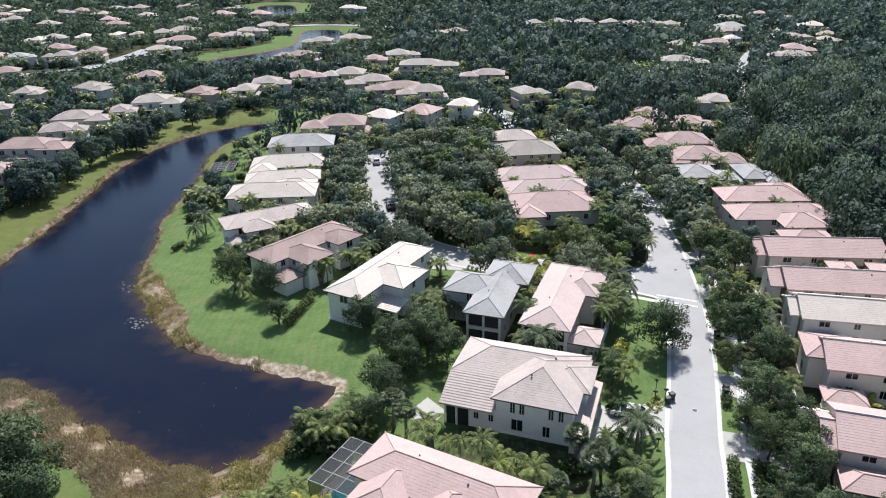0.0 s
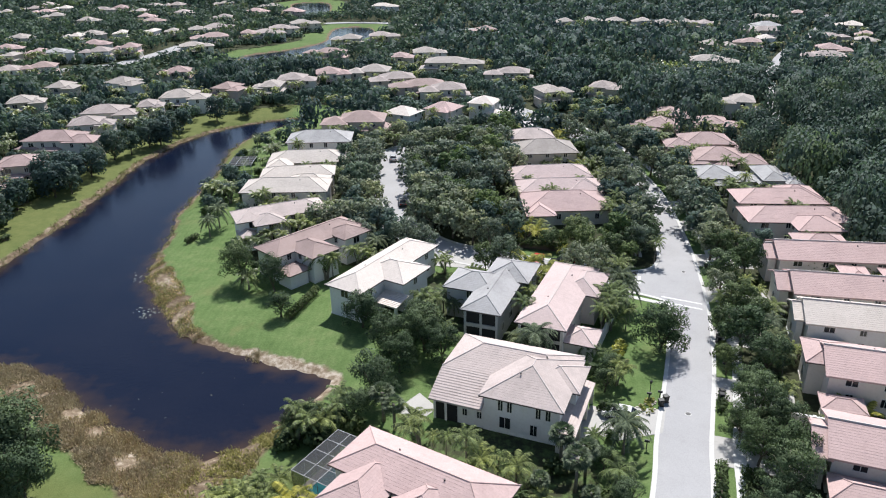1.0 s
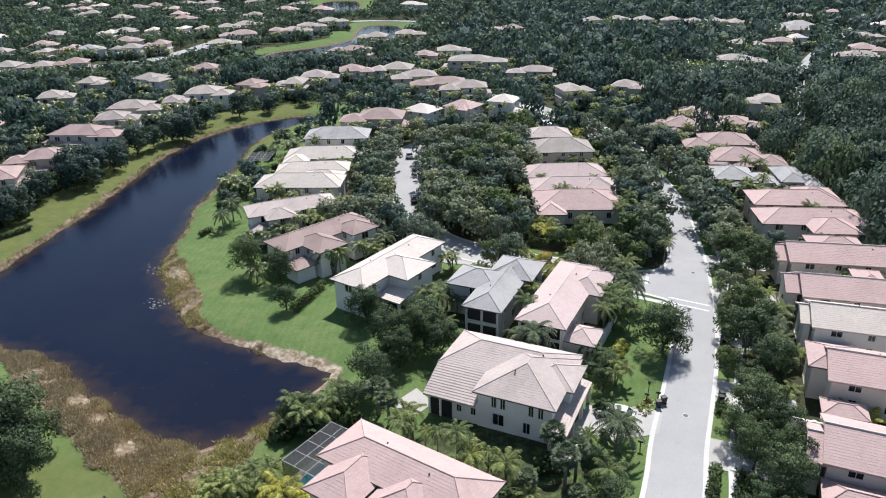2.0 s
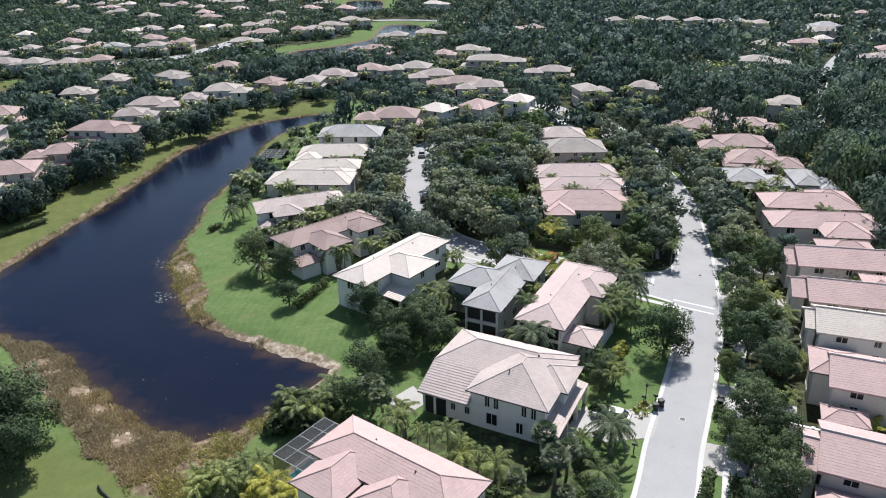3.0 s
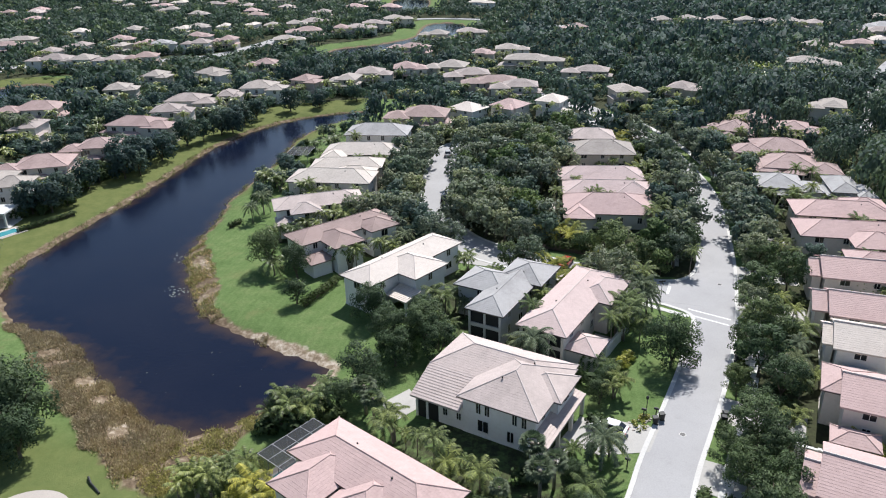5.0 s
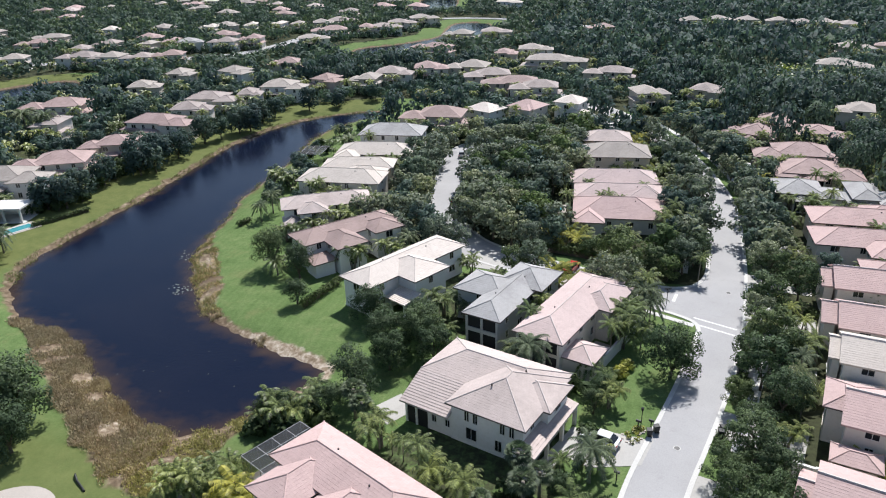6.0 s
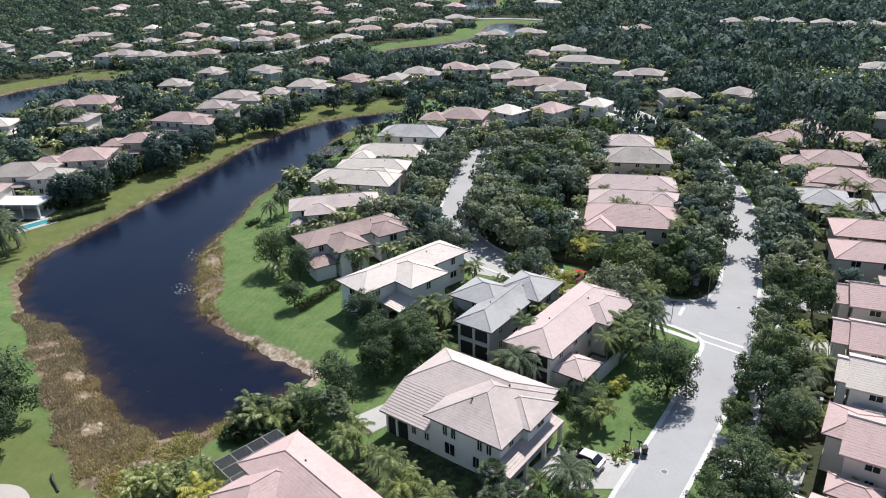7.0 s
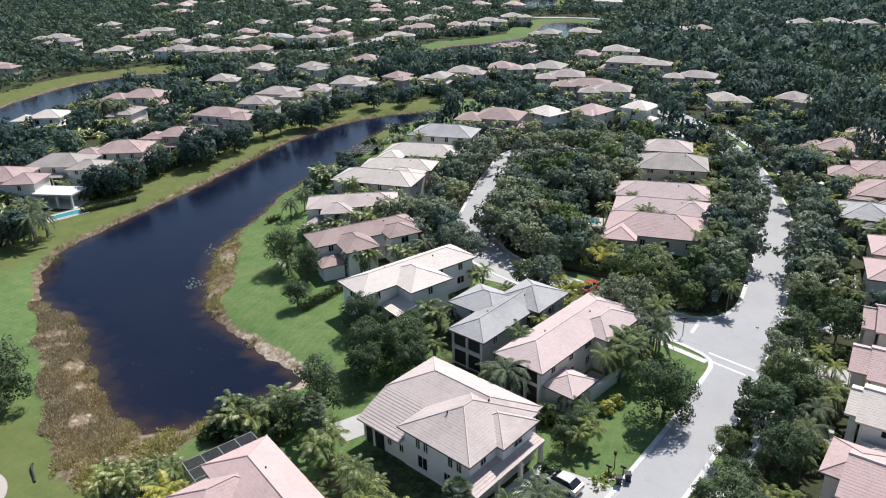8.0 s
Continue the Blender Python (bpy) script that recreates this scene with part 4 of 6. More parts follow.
def fan_palm(label, trunk_h, leaves):
    ob = tagged(new("palm_tree"), label, "palm tree")
    part("trunk", Shape().tube([(0, 0, -0.4), (0.05, 0, trunk_h * 0.5), (0, 0, trunk_h)], [0.24, 0.2, 0.2], 8).mesh("trunk", PALM_BARK, True), None, ob)
    v = []
    for i in range(leaves):
        a, tip = 2.4 * i, math.acos(1 - 1.55 * (i + 0.5) / leaves)
        d = np.array([math.cos(a) * math.sin(tip), math.sin(a) * math.sin(tip), math.cos(tip)])
        root = np.array([0, 0, trunk_h])
        hub = root + d * rng.uniform(0.75, 1.1)
        side = np.cross(d, [0, 0, 1.0]) + 1e-6
        side /= np.linalg.norm(side)
        other = np.cross(side, d)
        for k in range(9):
            w = -1.35 + 2.7 * k / 8
            e = d * math.cos(w) + side * math.sin(w)
            tipp = hub + e * 0.85 - np.array([0, 0, 0.22]) + other * rng.uniform(-0.08, 0.08)
            e2 = d * math.cos(w + 0.2) + side * math.sin(w + 0.2)
            v += [hub, hub + (d * math.cos(w - 0.2) + side * math.sin(w - 0.2)) * 0.5, tipp, hub + e2 * 0.5]
    part("crown", quad_mesh("crown", np.array(v), LEAF["fan"]), None, ob)
    return ob


def shrub(label, leaf, r, h, count, per=26, size=0.26):
    ob = tagged(new("shrub"), label, "shrub")
    s = Shape()
    for k in range(4):
        a = k * 1.7
        s.tube([(0, 0, -0.3), (math.cos(a) * r * 0.4, math.sin(a) * r * 0.4, h * 0.6)], [0.05, 0.02], 5)
    part("stem", s.mesh("stem", BARK), None, ob)
    c, q = clumps(count, r * 0.75, r * 0.75, 0.25, h * 0.8, 0.4, 0.75)
    part("foliage", quad_mesh("foliage", leaf_cloud(c, q, per, size), LEAF[leaf]), None, ob)
    return ob


PROTO = {
    "oak": [broadleaf("oak", 8.4, 4.5, 1.7, 62, 100, 0.15, "broad live oak with loose green crown", 0.76) for _ in range(4)],
    "small": [broadleaf("oak", 6.0, 3.0, 1.2, 30, 125, 0.135, "rounded garden tree with green crown") for _ in range(3)],
    "dark": [broadleaf("dark", 7.0, 3.2, 0.8, 34, 135, 0.135, "dense dark green broadleaf tree") for _ in range(3)],
    "round": [broadleaf("oak", 6.9, 4.1, 0.7, 66, 120, 0.145, "dense rounded green tree with low crown", 0.85) for _ in range(2)],
    "oak mid": [broadleaf("oak", 8.4, 4.5, 1.7, 56, 48, 0.235, "broad live oak with loose green crown", 0.8) for _ in range(4)],
    "small mid": [broadleaf("oak", 6.0, 3.0, 1.2, 28, 64, 0.21, "rounded garden tree with green crown") for _ in range(3)],
    "dark mid": [broadleaf("dark", 7.0, 3.2, 0.8, 32, 66, 0.21, "dense dark green broadleaf tree") for _ in range(3)],
    "pale": [broadleaf("pale", 6.8, 3.9, 1.6, 46, 60, 0.17, "loose grey-green street tree with feathery crown", 0.66) for _ in range(3)],
    "pale far": [broadleaf("pale", 6.8, 3.9, 1.4, 40, 24, 0.29, "loose grey-green street tree with feathery crown", 0.72) for _ in range(3)],
    "bright": [broadleaf("bright", 8.2, 3.8, 1.0, 34, 42, 0.3, "tall bright green broadleaf tree") for _ in range(2)],
    # these three far crowns use the leaves with haze put into their colour
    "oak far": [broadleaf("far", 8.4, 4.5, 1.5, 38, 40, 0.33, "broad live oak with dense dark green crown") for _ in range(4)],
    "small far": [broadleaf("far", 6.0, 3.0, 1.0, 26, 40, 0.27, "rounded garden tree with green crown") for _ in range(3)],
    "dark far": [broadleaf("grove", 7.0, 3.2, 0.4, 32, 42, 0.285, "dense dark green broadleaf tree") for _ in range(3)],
    "queen": [palm("queen palm with arching feathery fronds", 6.8, 21, 3.1, width=0.72) for _ in range(3)],
    "low": [palm("young feather palm with arching fronds", 2.8, 20, 2.9, lean=0.15, width=0.7) for _ in range(2)],
    "clump": [palm("clump of slender palms with feathery fronds", 4.2, 11, 2.5, stems=4, lean=0.95, width=0.68) for _ in range(3)],
    "lime": [palm("low yellow-green areca palm clump", 1.6, 9, 2.1, "lime", stems=4, lean=0.7, width=0.6, droop=0.5) for _ in range(2)],
    "date": [palm("stout date palm with full drooping crown", 4.4, 30, 2.9, "fan", lean=0.05, width=0.55, droop=0.78) for _ in range(2)],
    "fan": [fan_palm("sabal palm with round head of fan leaves", 4.6, 34) for _ in range(2)],
    "bush": [shrub("rounded green garden shrub", "hedge", 1.3, 1.7, 12) for _ in range(2)],
    "yellow": [shrub("yellow-green ornamental garden shrub", "lime", 1.2, 1.5, 11) for _ in range(1)],
}
USED, PLANTED = set(), []


def plant(kind, x, y, scale=1.0, z=None):
    PLANTED.append((x, y))
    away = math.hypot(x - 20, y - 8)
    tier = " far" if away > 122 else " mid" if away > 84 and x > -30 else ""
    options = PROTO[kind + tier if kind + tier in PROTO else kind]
    ob = options[int(rng.integers(len(options)))]
    z = ground_z(x, y) if z is None else z
    m = Matrix.LocRotScale((x, y, z), Euler((0, 0, rng.uniform(0, 6.28))), (scale * rng.uniform(0.95, 1.05), scale * rng.uniform(0.95, 1.05), scale))
    if ob.name in USED:
        return copy_thing(ob, m)
    USED.add(ob.name)
    ob.matrix_basis = m
    return ob


# trees that stand out, by place
for kind, x, y, s in (("round", 30.9, 90.8, 1.12), ("round", -13.6, 96.6, 0.8), ("dark", -8.8, 77.6, 1.08), ("round", -3.4, 90.2, 1.05), ("oak", -0.5, 86.5, 0.75),
                      ("round", -48.5, 62.5, 1.3), ("oak", -52, 56.5, 1.1), ("round", -48.0, 57.5, 1.1), ("small", -37.6, 111.8, 1.3), ("low", -35.5, 109.2, 1.0), ("dark", -30.9, 108.6, 0.98),
                      ("small", -27.4, 99.8, 0.75), ("date", 21.7, 68.0, 1.15), ("low", 22.6, 70.4, 0.8), ("oak", 35.8, 70.6, 0.85), ("oak", 39.0, 73.6, 0.8), ("oak", 40.0, 65.6, 0.75), ("oak", 37.6, 60.6, 0.8), ("oak", 36.6, 51.5, 0.85), ("oak", 40.6, 70.5, 0.75), ("lime", 13.9, 112.6, 1.9), ("queen", 11.6, 95.4, 0.8), ("queen", 12.7, 94.8, 0.72)):
    plant(kind, x, y, s)
for kind, x, y, s in (("fan", 14.2, 66.0, 0.95), ("fan", 15.4, 61.5, 1.0), ("fan", 16.8, 64.0, 0.85), ("queen", 1.0, 66.8, 0.66), ("queen", 3.4, 64.9, 0.7),
                      ("low", 4.9, 63.4, 0.95), ("queen", 7.0, 63.9, 0.6), ("low", 9.0, 62.4, 0.9), ("fan", 11.4, 60.0, 0.7), ("queen", -0.6, 67.6, 0.55), ("clump", -2.2, 68.6, 0.9), ("fan", -7.2, 73.2, 1.0),
                      ("fan", -5.6, 71.5, 0.9), ("small", -10.8, 73.6, 0.8), ("queen", -16.0, 70.5, 0.72), ("low", -18.5, 69.5, 0.9),
                      ("lime", -15.4, 55.6, 0.8), ("bush", -22.4, 58.4, 1.0)):
    plant(kind, x, y, s)
for kind, x, y, s in (("date", 12.4, 86.2, 1.15), ("date", 10.4, 87.4, 0.95), ("low", 19.3, 89.0, 0.9), ("low", 20.4, 88.6, 0.8), ("queen", 22.9, 94.6, 0.9), ("queen", 24.0, 96.0, 0.85), ("queen", 27.0, 96.8, 0.85),
                      ("queen", 25.0, 101.0, 0.9), ("queen", 27.6, 106.0, 0.9), ("small", 22.2, 83.6, 0.62), ("small", 21.4, 80.4, 0.7), ("low", 22.6, 86.6, 0.9), ("clump", 23.2, 82.0, 0.7),
                      ("yellow", 24.6, 89.4, 1.0), ("yellow", 25.4, 91.4, 0.9), ("queen", 12.2, 101.4, 0.85), ("clump", 12.6, 103.2, 1.0), ("date", -1.2, 101.8, 0.85), ("date", 0.6, 99.8, 0.7), ("clump", -22.6, 113.2, 1.2),
                      ("low", 20.0, 62.5, 0.9), ("small", 20.6, 58.6, 0.85), ("small", 22.8, 53.5, 0.9), ("low", -41.8, 143.0, 1.4), ("date", -50.5, 137.5, 1.1), ("date", -51.0, 133.0, 0.9)):
    plant(kind, x, y, s)
for kind, x, y, s in (("round", -8.2, 88.6, 0.95), ("round", -4.6, 95.4, 0.7), ("round", -6.5, 84.5, 0.8), ("oak", -14.6, 131.0, 0.85), ("pale", -5.6, 136.0, 1.05), ("pale", -9.0, 123.2, 1.15), ("pale", 3.0, 129.6, 1.05), ("pale", 9.2, 116.6, 1.05), ("oak", 10.4, 130.0, 0.9),
                      ("pale", 6.6, 127.4, 0.9), ("pale", -6.6, 122.6, 1.0), ("oak", -11.8, 127.2, 0.95), ("pale", -16.6, 134.6, 1.1), ("pale", -8.0, 136.4, 1.0), ("pale", -1.0, 132.6, 1.1), ("oak", 5.6, 116.6, 0.7), ("oak", 22.4, 124.8, 0.9), ("pale", -18.8, 126.8, 0.9), ("pale", -24.0, 134.0, 1.05), ("oak", -22.4, 139.6, 0.9), ("oak", -24.4, 158.0, 0.95),
                      ("oak", -31.4, 181.0, 0.8), ("round", -45.0, 58.2, 1.0), ("clump", -2.8, 101.0, 1.0), ("oak", 2.6, 84.2, 0.62), ("clump", -17.4, 116.8, 1.1), ("date", -14.8, 122.0, 1.0)):
    plant(kind, x, y, s)
# palms in front of the houses
for kind, x, y, s in (("queen", -44.0, 144.4, 0.9), ("queen", -42.6, 144.8, 0.95), ("queen", -38.5, 144.6, 0.9), ("queen", -35.4, 144.2, 0.8), ("clump", -36.6, 128.0, 1.0), ("queen", -34.0, 129.2, 0.85),
                      ("clump", -30.6, 128.6, 1.15), ("lime", -29.0, 129.6, 1.2), ("queen", -21.6, 113.6, 0.95), ("queen", -44.6, 184.6, 1.0), ("queen", -30.6, 184.8, 0.9), ("queen", -39.0, 168.2, 0.8),
                      ("clump", -36.2, 168.0, 0.95), ("queen", 11.6, 150.0, 0.95), ("queen", 18.6, 150.2, 0.75), ("queen", 20.4, 150.0, 0.85), ("queen", 22.4, 150.1, 0.7), ("queen", 27.4, 160.4, 0.8),
                      ("queen", 15.2, 160.4, 0.8), ("low", 23.4, 137.2, 1.0), ("clump", 20.2, 174.6, 0.9), ("queen", 22.4, 208.0, 1.1), ("queen", 24.0, 208.4, 1.0), ("clump", 28.8, 204.0, 1.2)):
    plant(kind, x, y, s)
for kind, x, y, s in (("queen", 60.4, 113.6, 0.82), ("queen", 61.8, 113.4, 0.78), ("queen", 64.4, 112.8, 0.82), ("queen", 66.6, 112.6, 0.8), ("queen", 68.4, 112.2, 0.82), ("queen", 66.8, 139.0, 0.95),
                      ("queen", 67.8, 139.6, 0.9), ("date", 46.2, 89.0, 0.95), ("queen", 45.6, 84.0, 0.9), ("clump", 43.4, 78.9, 0.95), ("clump", 50.2, 97.6, 0.9), ("date", 47.2, 93.6, 0.9), ("lime", 51.4, 74.8, 1.3),
                      ("queen", 58.8, 184.4, 0.9), ("queen", 55.4, 184.0, 0.9), ("queen", 62.6, 184.0, 0.9), ("queen", 27.4, 108.0, 1.1), ("queen", 26.0, 109.4, 1.05), ("queen", 25.0, 107.2, 1.0), ("queen", 28.4, 106.6, 0.95),
                      ("pale", 22.5, 110.7, 1.32), ("date", 27.2, 105.4, 1.3), ("date", 28.2, 103.4, 1.1), ("clump", 23.4, 98.4, 1.3), ("clump", 24.6, 96.6, 1.1)):
    plant(kind, x, y, s)
for kind, x, y, s in (("date", -98.8, 109.2, 1.25), ("date", -96.4, 104.8, 1.2), ("date", -102.6, 111.4, 1.1), ("clump", -100.6, 106.6, 1.3), ("clump", -104.5, 114.5, 1.2), ("lime", -122.0, 146.0, 1.9), ("lime", -125.6, 147.4, 1.7),
                      ("dark", -15.6, 71.4, 0.62), ("dark", -12.4, 72.0, 0.7), ("dark", -18.0, 70.6, 0.5), ("bush", -16.8, 72.4, 1.5), ("low", -14.0, 70.0, 1.0), ("clump", -17.4, 69.8, 1.0), ("clump", -13.6, 73.4, 1.0), ("bush", -18.4, 68.2, 1.2), ("bush", -10.6, 70.4, 1.3), ("bush", -14.2, 68.6, 1.3),
                      ("clump", -21.2, 57.2, 0.8), ("clump", -23.0, 55.6, 0.8), ("clump", -19.4, 56.4, 0.75), ("low", -10.6, 55.4, 0.8), ("clump", -19.8, 59.6, 0.85), ("clump", -18.0, 57.6, 0.8), ("clump", -20.6, 55.4, 0.8), ("low", -17.0, 60.2, 0.75), ("lime", -16.6, 58.0, 0.8), ("lime", -13.4, 56.4, 0.72)):
    plant(kind, x, y, s)
# dense dark groups on the far bank
for kind, x, y, s in (("dark", -102.6, 130.4, 1.0), ("dark", -98.8, 131.8, 0.95), ("dark", -98.6, 136.6, 0.9), ("dark", -101.0, 147.6, 0.95), ("dark", -97.2, 156.6, 1.0), ("oak", -94.6, 159.4, 0.8), ("dark", -101.6, 163.0, 1.0),
                      ("dark", -97.8, 165.0, 1.0), ("dark", -96.4, 172.4, 0.9), ("dark", -98.4, 179.0, 0.7), ("dark", -97.6, 187.6, 0.95), ("oak", -95.0, 192.4, 0.8), ("dark", -93.4, 200.6, 0.95), ("dark", -91.4, 204.0, 0.9), ("dark", -92.0, 212.8, 0.9),
                      ("date", -92.0, 104.0, 1.2), ("date", -93.6, 108.0, 1.1), ("dark", -95.0, 101.4, 0.9),
                      ("date", -155.3, 182.3, 1.7), ("date", -148.7, 183.6, 1.6), ("queen", -105.3, 149.2, 0.9), ("queen", -103.9, 151.0, 0.8)):
    plant(kind, x, y, s * (1.16 if kind == "dark" else 1.0))
# crowns that meet over the streets
for line, half, y0, y1, step in ((MAIN_STREET, 3.3, 122, 214, 7.6), (LOOP_STREET, 3.6, 128, 205, 9.0)):
    due = 0.0
    for (ax, ay), (bx, by) in zip(line[:-1], line[1:]):
        run = math.hypot(bx - ax, by - ay)
        due -= run
        if due > 0 or not y0 < ay < y1 or run < 1e-6:
            continue
        due = step
        nx, ny = -(by - ay) / run, (bx - ax) / run
        off = half + (3.3 if ay < 138 else 2.0)
        for sgn in (-1, 1):
            px, py = ax + sgn * nx * off + rng.uniform(-0.8, 0.8), ay + sgn * ny * off + rng.uniform(-1.5, 1.5)
            if all(math.hypot(px - qx, py - qy) > 2.6 for qx, qy in PLANTED) and not any(
                    abs(c * (px - fx) + s * (py - fy)) < hw + 1 and abs(-s * (px - fx) + c * (py - fy)) < hd + 1 for fx, fy, hw, hd, c, s in FOOT):
                plant("pale" if half > 3 else "oak", px, py, rng.uniform(0.9, 1.14))
for y0, x0, x1 in ((110.8, 58, 73), (122.6, 57, 68), (138.7, 60, 74), (149.6, 58, 73), (158.8, 56, 70), (171.4, 58, 72), (185.0, 54, 69), (204.0, 50, 70)):
    for k in range(4):
        plant("queen" if k % 3 else "clump", x0 + (x1 - x0) * (k + rng.uniform(0.2, 0.8)) / 4, y0 + rng.uniform(-0.4, 0.4), rng.uniform(0.72, 0.98))
# street trees and shoreline groups
for k, (x, y) in enumerate(((36.6, 66.4), (35.0, 57.5), (39.6, 78.0), (41.8, 90.0), (44.0, 84.5), (44.0, 100.0), (45.8, 111.0), (47.2, 121.0), (48.2, 131.0), (49.4, 141.0), (50.2, 150.0), (50.4, 160.0), (49.5, 171.0), (46.8, 184.0))):
    plant("oak", x + 0.6 * math.sin(3 * k), y, 0.96 + 0.1 * math.sin(5 * k))
for k, (x, y) in enumerate(((33.0, 123.4), (28.6, 121.8), (24.6, 120.4), (35.0, 130.4), (34.0, 137.0), (36.4, 146.0), (37.0, 156.0), (36.2, 166.0), (33.0, 178.0), (30.5, 190.0))):
    plant("oak", x, y, 0.85 + 0.08 * math.sin(4 * k))
for k, (x, y) in enumerate(((-91.4, 221.0), (-84.0, 232.0), (-76.0, 239.0), (-66.0, 250.0), (-112.0, 104.0), (-108.0, 98.0))):
    if all(math.hypot(x - qx, y - qy) > 3.0 for qx, qy in PLANTED):
        plant("dark" if k % 3 else "oak", x, y, 0.95 + 0.15 * math.sin(2 * k))

KEEP_CLEAR = [((16.0, 124.0), 3.6), ((11.5, 125.6), 3.2), ((15.0, 118.0), 3.0), ((10.4, 143.0), 4.5), ((8.0, 150.5), 4.0), ((7.4, 146.5), 3.0), ((-11.2, 62.5), 5.5), ((8.8, 155.6), 3.5), ((-100.5, 118.5), 6), ((-107, 123), 6), ((-95, 126), 4), ((24.5, 74.3), 4), ((0, 122), 4), ((15, 117.5), 4), ((-57.5, 176), 5), ((10, 238), 7),
              ((-20, 96), 9), ((-30, 101), 8), ((-40, 108), 8), ((-47, 118), 8), ((-50, 128), 7), ((-53, 140), 5), ((27.5, 84), 5.5), ((26.6, 97), 5), ((26, 76), 4), ((32, 103), 5),
              ((-24, 92), 8), ((-45, 59), 8), ((-40, 52), 8), ((8, 68.5), 2.5), ((0, 73), 4), ((-1, 124), 3.5), ((24.5, 72), 3), ((27, 89), 4), ((34, 107), 5)]


def free(x, y, gap, road_gap=1.6, house_gap=0.6):
    if any(math.hypot(x - px, y - py) < gap for px, py in PLANTED):
        return False
    if any(math.hypot(x - c[0], y - c[1]) < r for c, r in KEEP_CLEAR):
        return False
    for fx, fy, hw, hd, c, s in FOOT:
        dx, dy = x - fx, y - fy
        if abs(dx) + abs(dy) < 40 and abs(c * dx + s * dy) < hw + house_gap and abs(-s * dx + c * dy) < hd + house_gap:
            return False
    return True


# gardens keep their trees low before facades, ponds and streets
OPEN = [(px, py, 5.0) for line in (POND_WEST, POND_FAR) for px, py in line[::3]] + [(px, py, 9.0) for line in (FAR_STREET[10:], LAKE_FAR[::3]) for px, py in line]


def ceilings(xs, ys, houses=True):
    xs, ys = np.asarray(xs, float), np.asarray(ys, float)
    ux, uy = xs - 18, ys - 5
    away = np.hypot(ux, uy)
    ux, uy = ux / away, uy / away
    best = np.full(xs.shape, 99.0)
    for fx, fy, hw, hd, foot in [(f[0], f[1], f[2], f[3], 2.6) for f in FOOT if houses] + [(px, py, r, 0.0, 0.9) for px, py, r in OPEN]:
        along, across = (fx - xs) * ux + (fy - ys) * uy, np.abs((fx - xs) * uy - (fy - ys) * ux)
        near = (along > 0) & (along < 60) & (across < hw + 1.5)
        best = np.where(near, np.minimum(best, foot + np.maximum(along - hd, 0) * 55 / math.hypot(fx - 18, fy - 5)), best)
    return best


def scatter(x0, x1, y0, y1, count, gap, kinds, bank=15.0, road_gap=1.8, wall_gap=0.0):
    """Plants up to count things over a stretch of the plan, clear of houses, streets and banks."""
    xs, ys = rng.uniform(x0, x1, count * 6), rng.uniform(y0, y1, count * 6)
    ok = shore(xs, ys) > bank
    for line, half in STREETS:
        ok &= distance_to_line(xs, ys, line) > half + road_gap
    made = 0
    names, weights = [k for k, *_ in kinds], np.array([w for _, w, *_ in kinds], float)
    sizes = {k: (a, b) for k, _, a, b in kinds}
    for x, y in zip(xs[ok], ys[ok]):
        kind = names[int(rng.choice(len(names), p=weights / weights.sum()))]
        if free(x, y, gap * (0.65 if kind in ("bush", "lime", "low", "yellow") else 1.0), house_gap=wall_gap + (0.5 if kind in ("bush", "low", "clump", "queen", "lime") else 1.6)):
            plant(kind, x, y, rng.uniform(*sizes[kind]))
            made += 1
            if made >= count:
                break


GARDEN = (("small", 1.4, 0.5, 0.8), ("clump", 2, 0.7, 1.0), ("queen", 1.5, 0.6, 0.85), ("bush", 3, 0.6, 1.1), ("low", 1.5, 0.6, 0.9), ("lime", 0.5, 0.7, 1.0), ("fan", 0.6, 0.7, 0.9))
scatter(-11, 12.5, 128, 205, 90, 3.6, (("oak", 3, 0.8, 1.1), ("pale", 5, 0.9, 1.25), ("bright", 3, 0.8, 1.1), ("clump", 1, 0.9, 1.2), ("small", 1, 0.9, 1.2)), 10, 0.6)
scatter(-34, -19, 124, 208, 52, 3.2, (("oak", 2, 0.7, 0.9), ("pale", 4, 0.8, 1.05), ("queen", 2, 0.75, 0.95), ("clump", 2, 0.9, 1.1)), 10, 0.3)
scatter(-62, -44, 142, 210, 46, 2.8, (("clump", 3, 0.8, 1.1), ("queen", 1.5, 0.6, 0.8), ("dark", 2, 0.45, 0.65), ("small", 3, 0.5, 0.8), ("bush", 4, 0.9, 1.5)), 3.5)
scatter(30, 41, 120, 205, 46, 2.9, (("oak", 3, 0.8, 1.0), ("pale", 2, 0.8, 1.0), ("clump", 2, 0.9, 1.2), ("queen", 2, 0.8, 1.0), ("bright", 1, 0.7, 0.9)), 10, 0.3)
scatter(6, 34, 112, 205, 60, 2.8, GARDEN, 10, 0.4)
scatter(-16, 12, 115, 132, 24, 3.0, (("pale", 4, 0.7, 0.95), ("clump", 2, 0.8, 1.1), ("queen", 2, 0.7, 0.9), ("bush", 2, 0.8, 1.2)), 10, 0.3)
scatter(34, 58, 48, 205, 115, 3.3, (("oak", 7, 0.7, 0.95), ("pale", 2, 0.7, 0.95), ("small", 2, 0.75, 0.95), ("clump", 1.5, 0.7, 0.95), ("queen", 2, 0.65, 0.85), ("bush", 4, 0.8, 1.3), ("low", 1, 0.6, 0.8), ("fan", 1, 0.8, 1.0)), 10, 1.0, 0.8)
scatter(51, 62, 122, 202, 34, 2.8, (("small", 3, 0.8, 1.1), ("queen", 3, 0.8, 1.0), ("clump", 3, 0.9, 1.2), ("oak", 2, 0.75, 0.95)), 10)
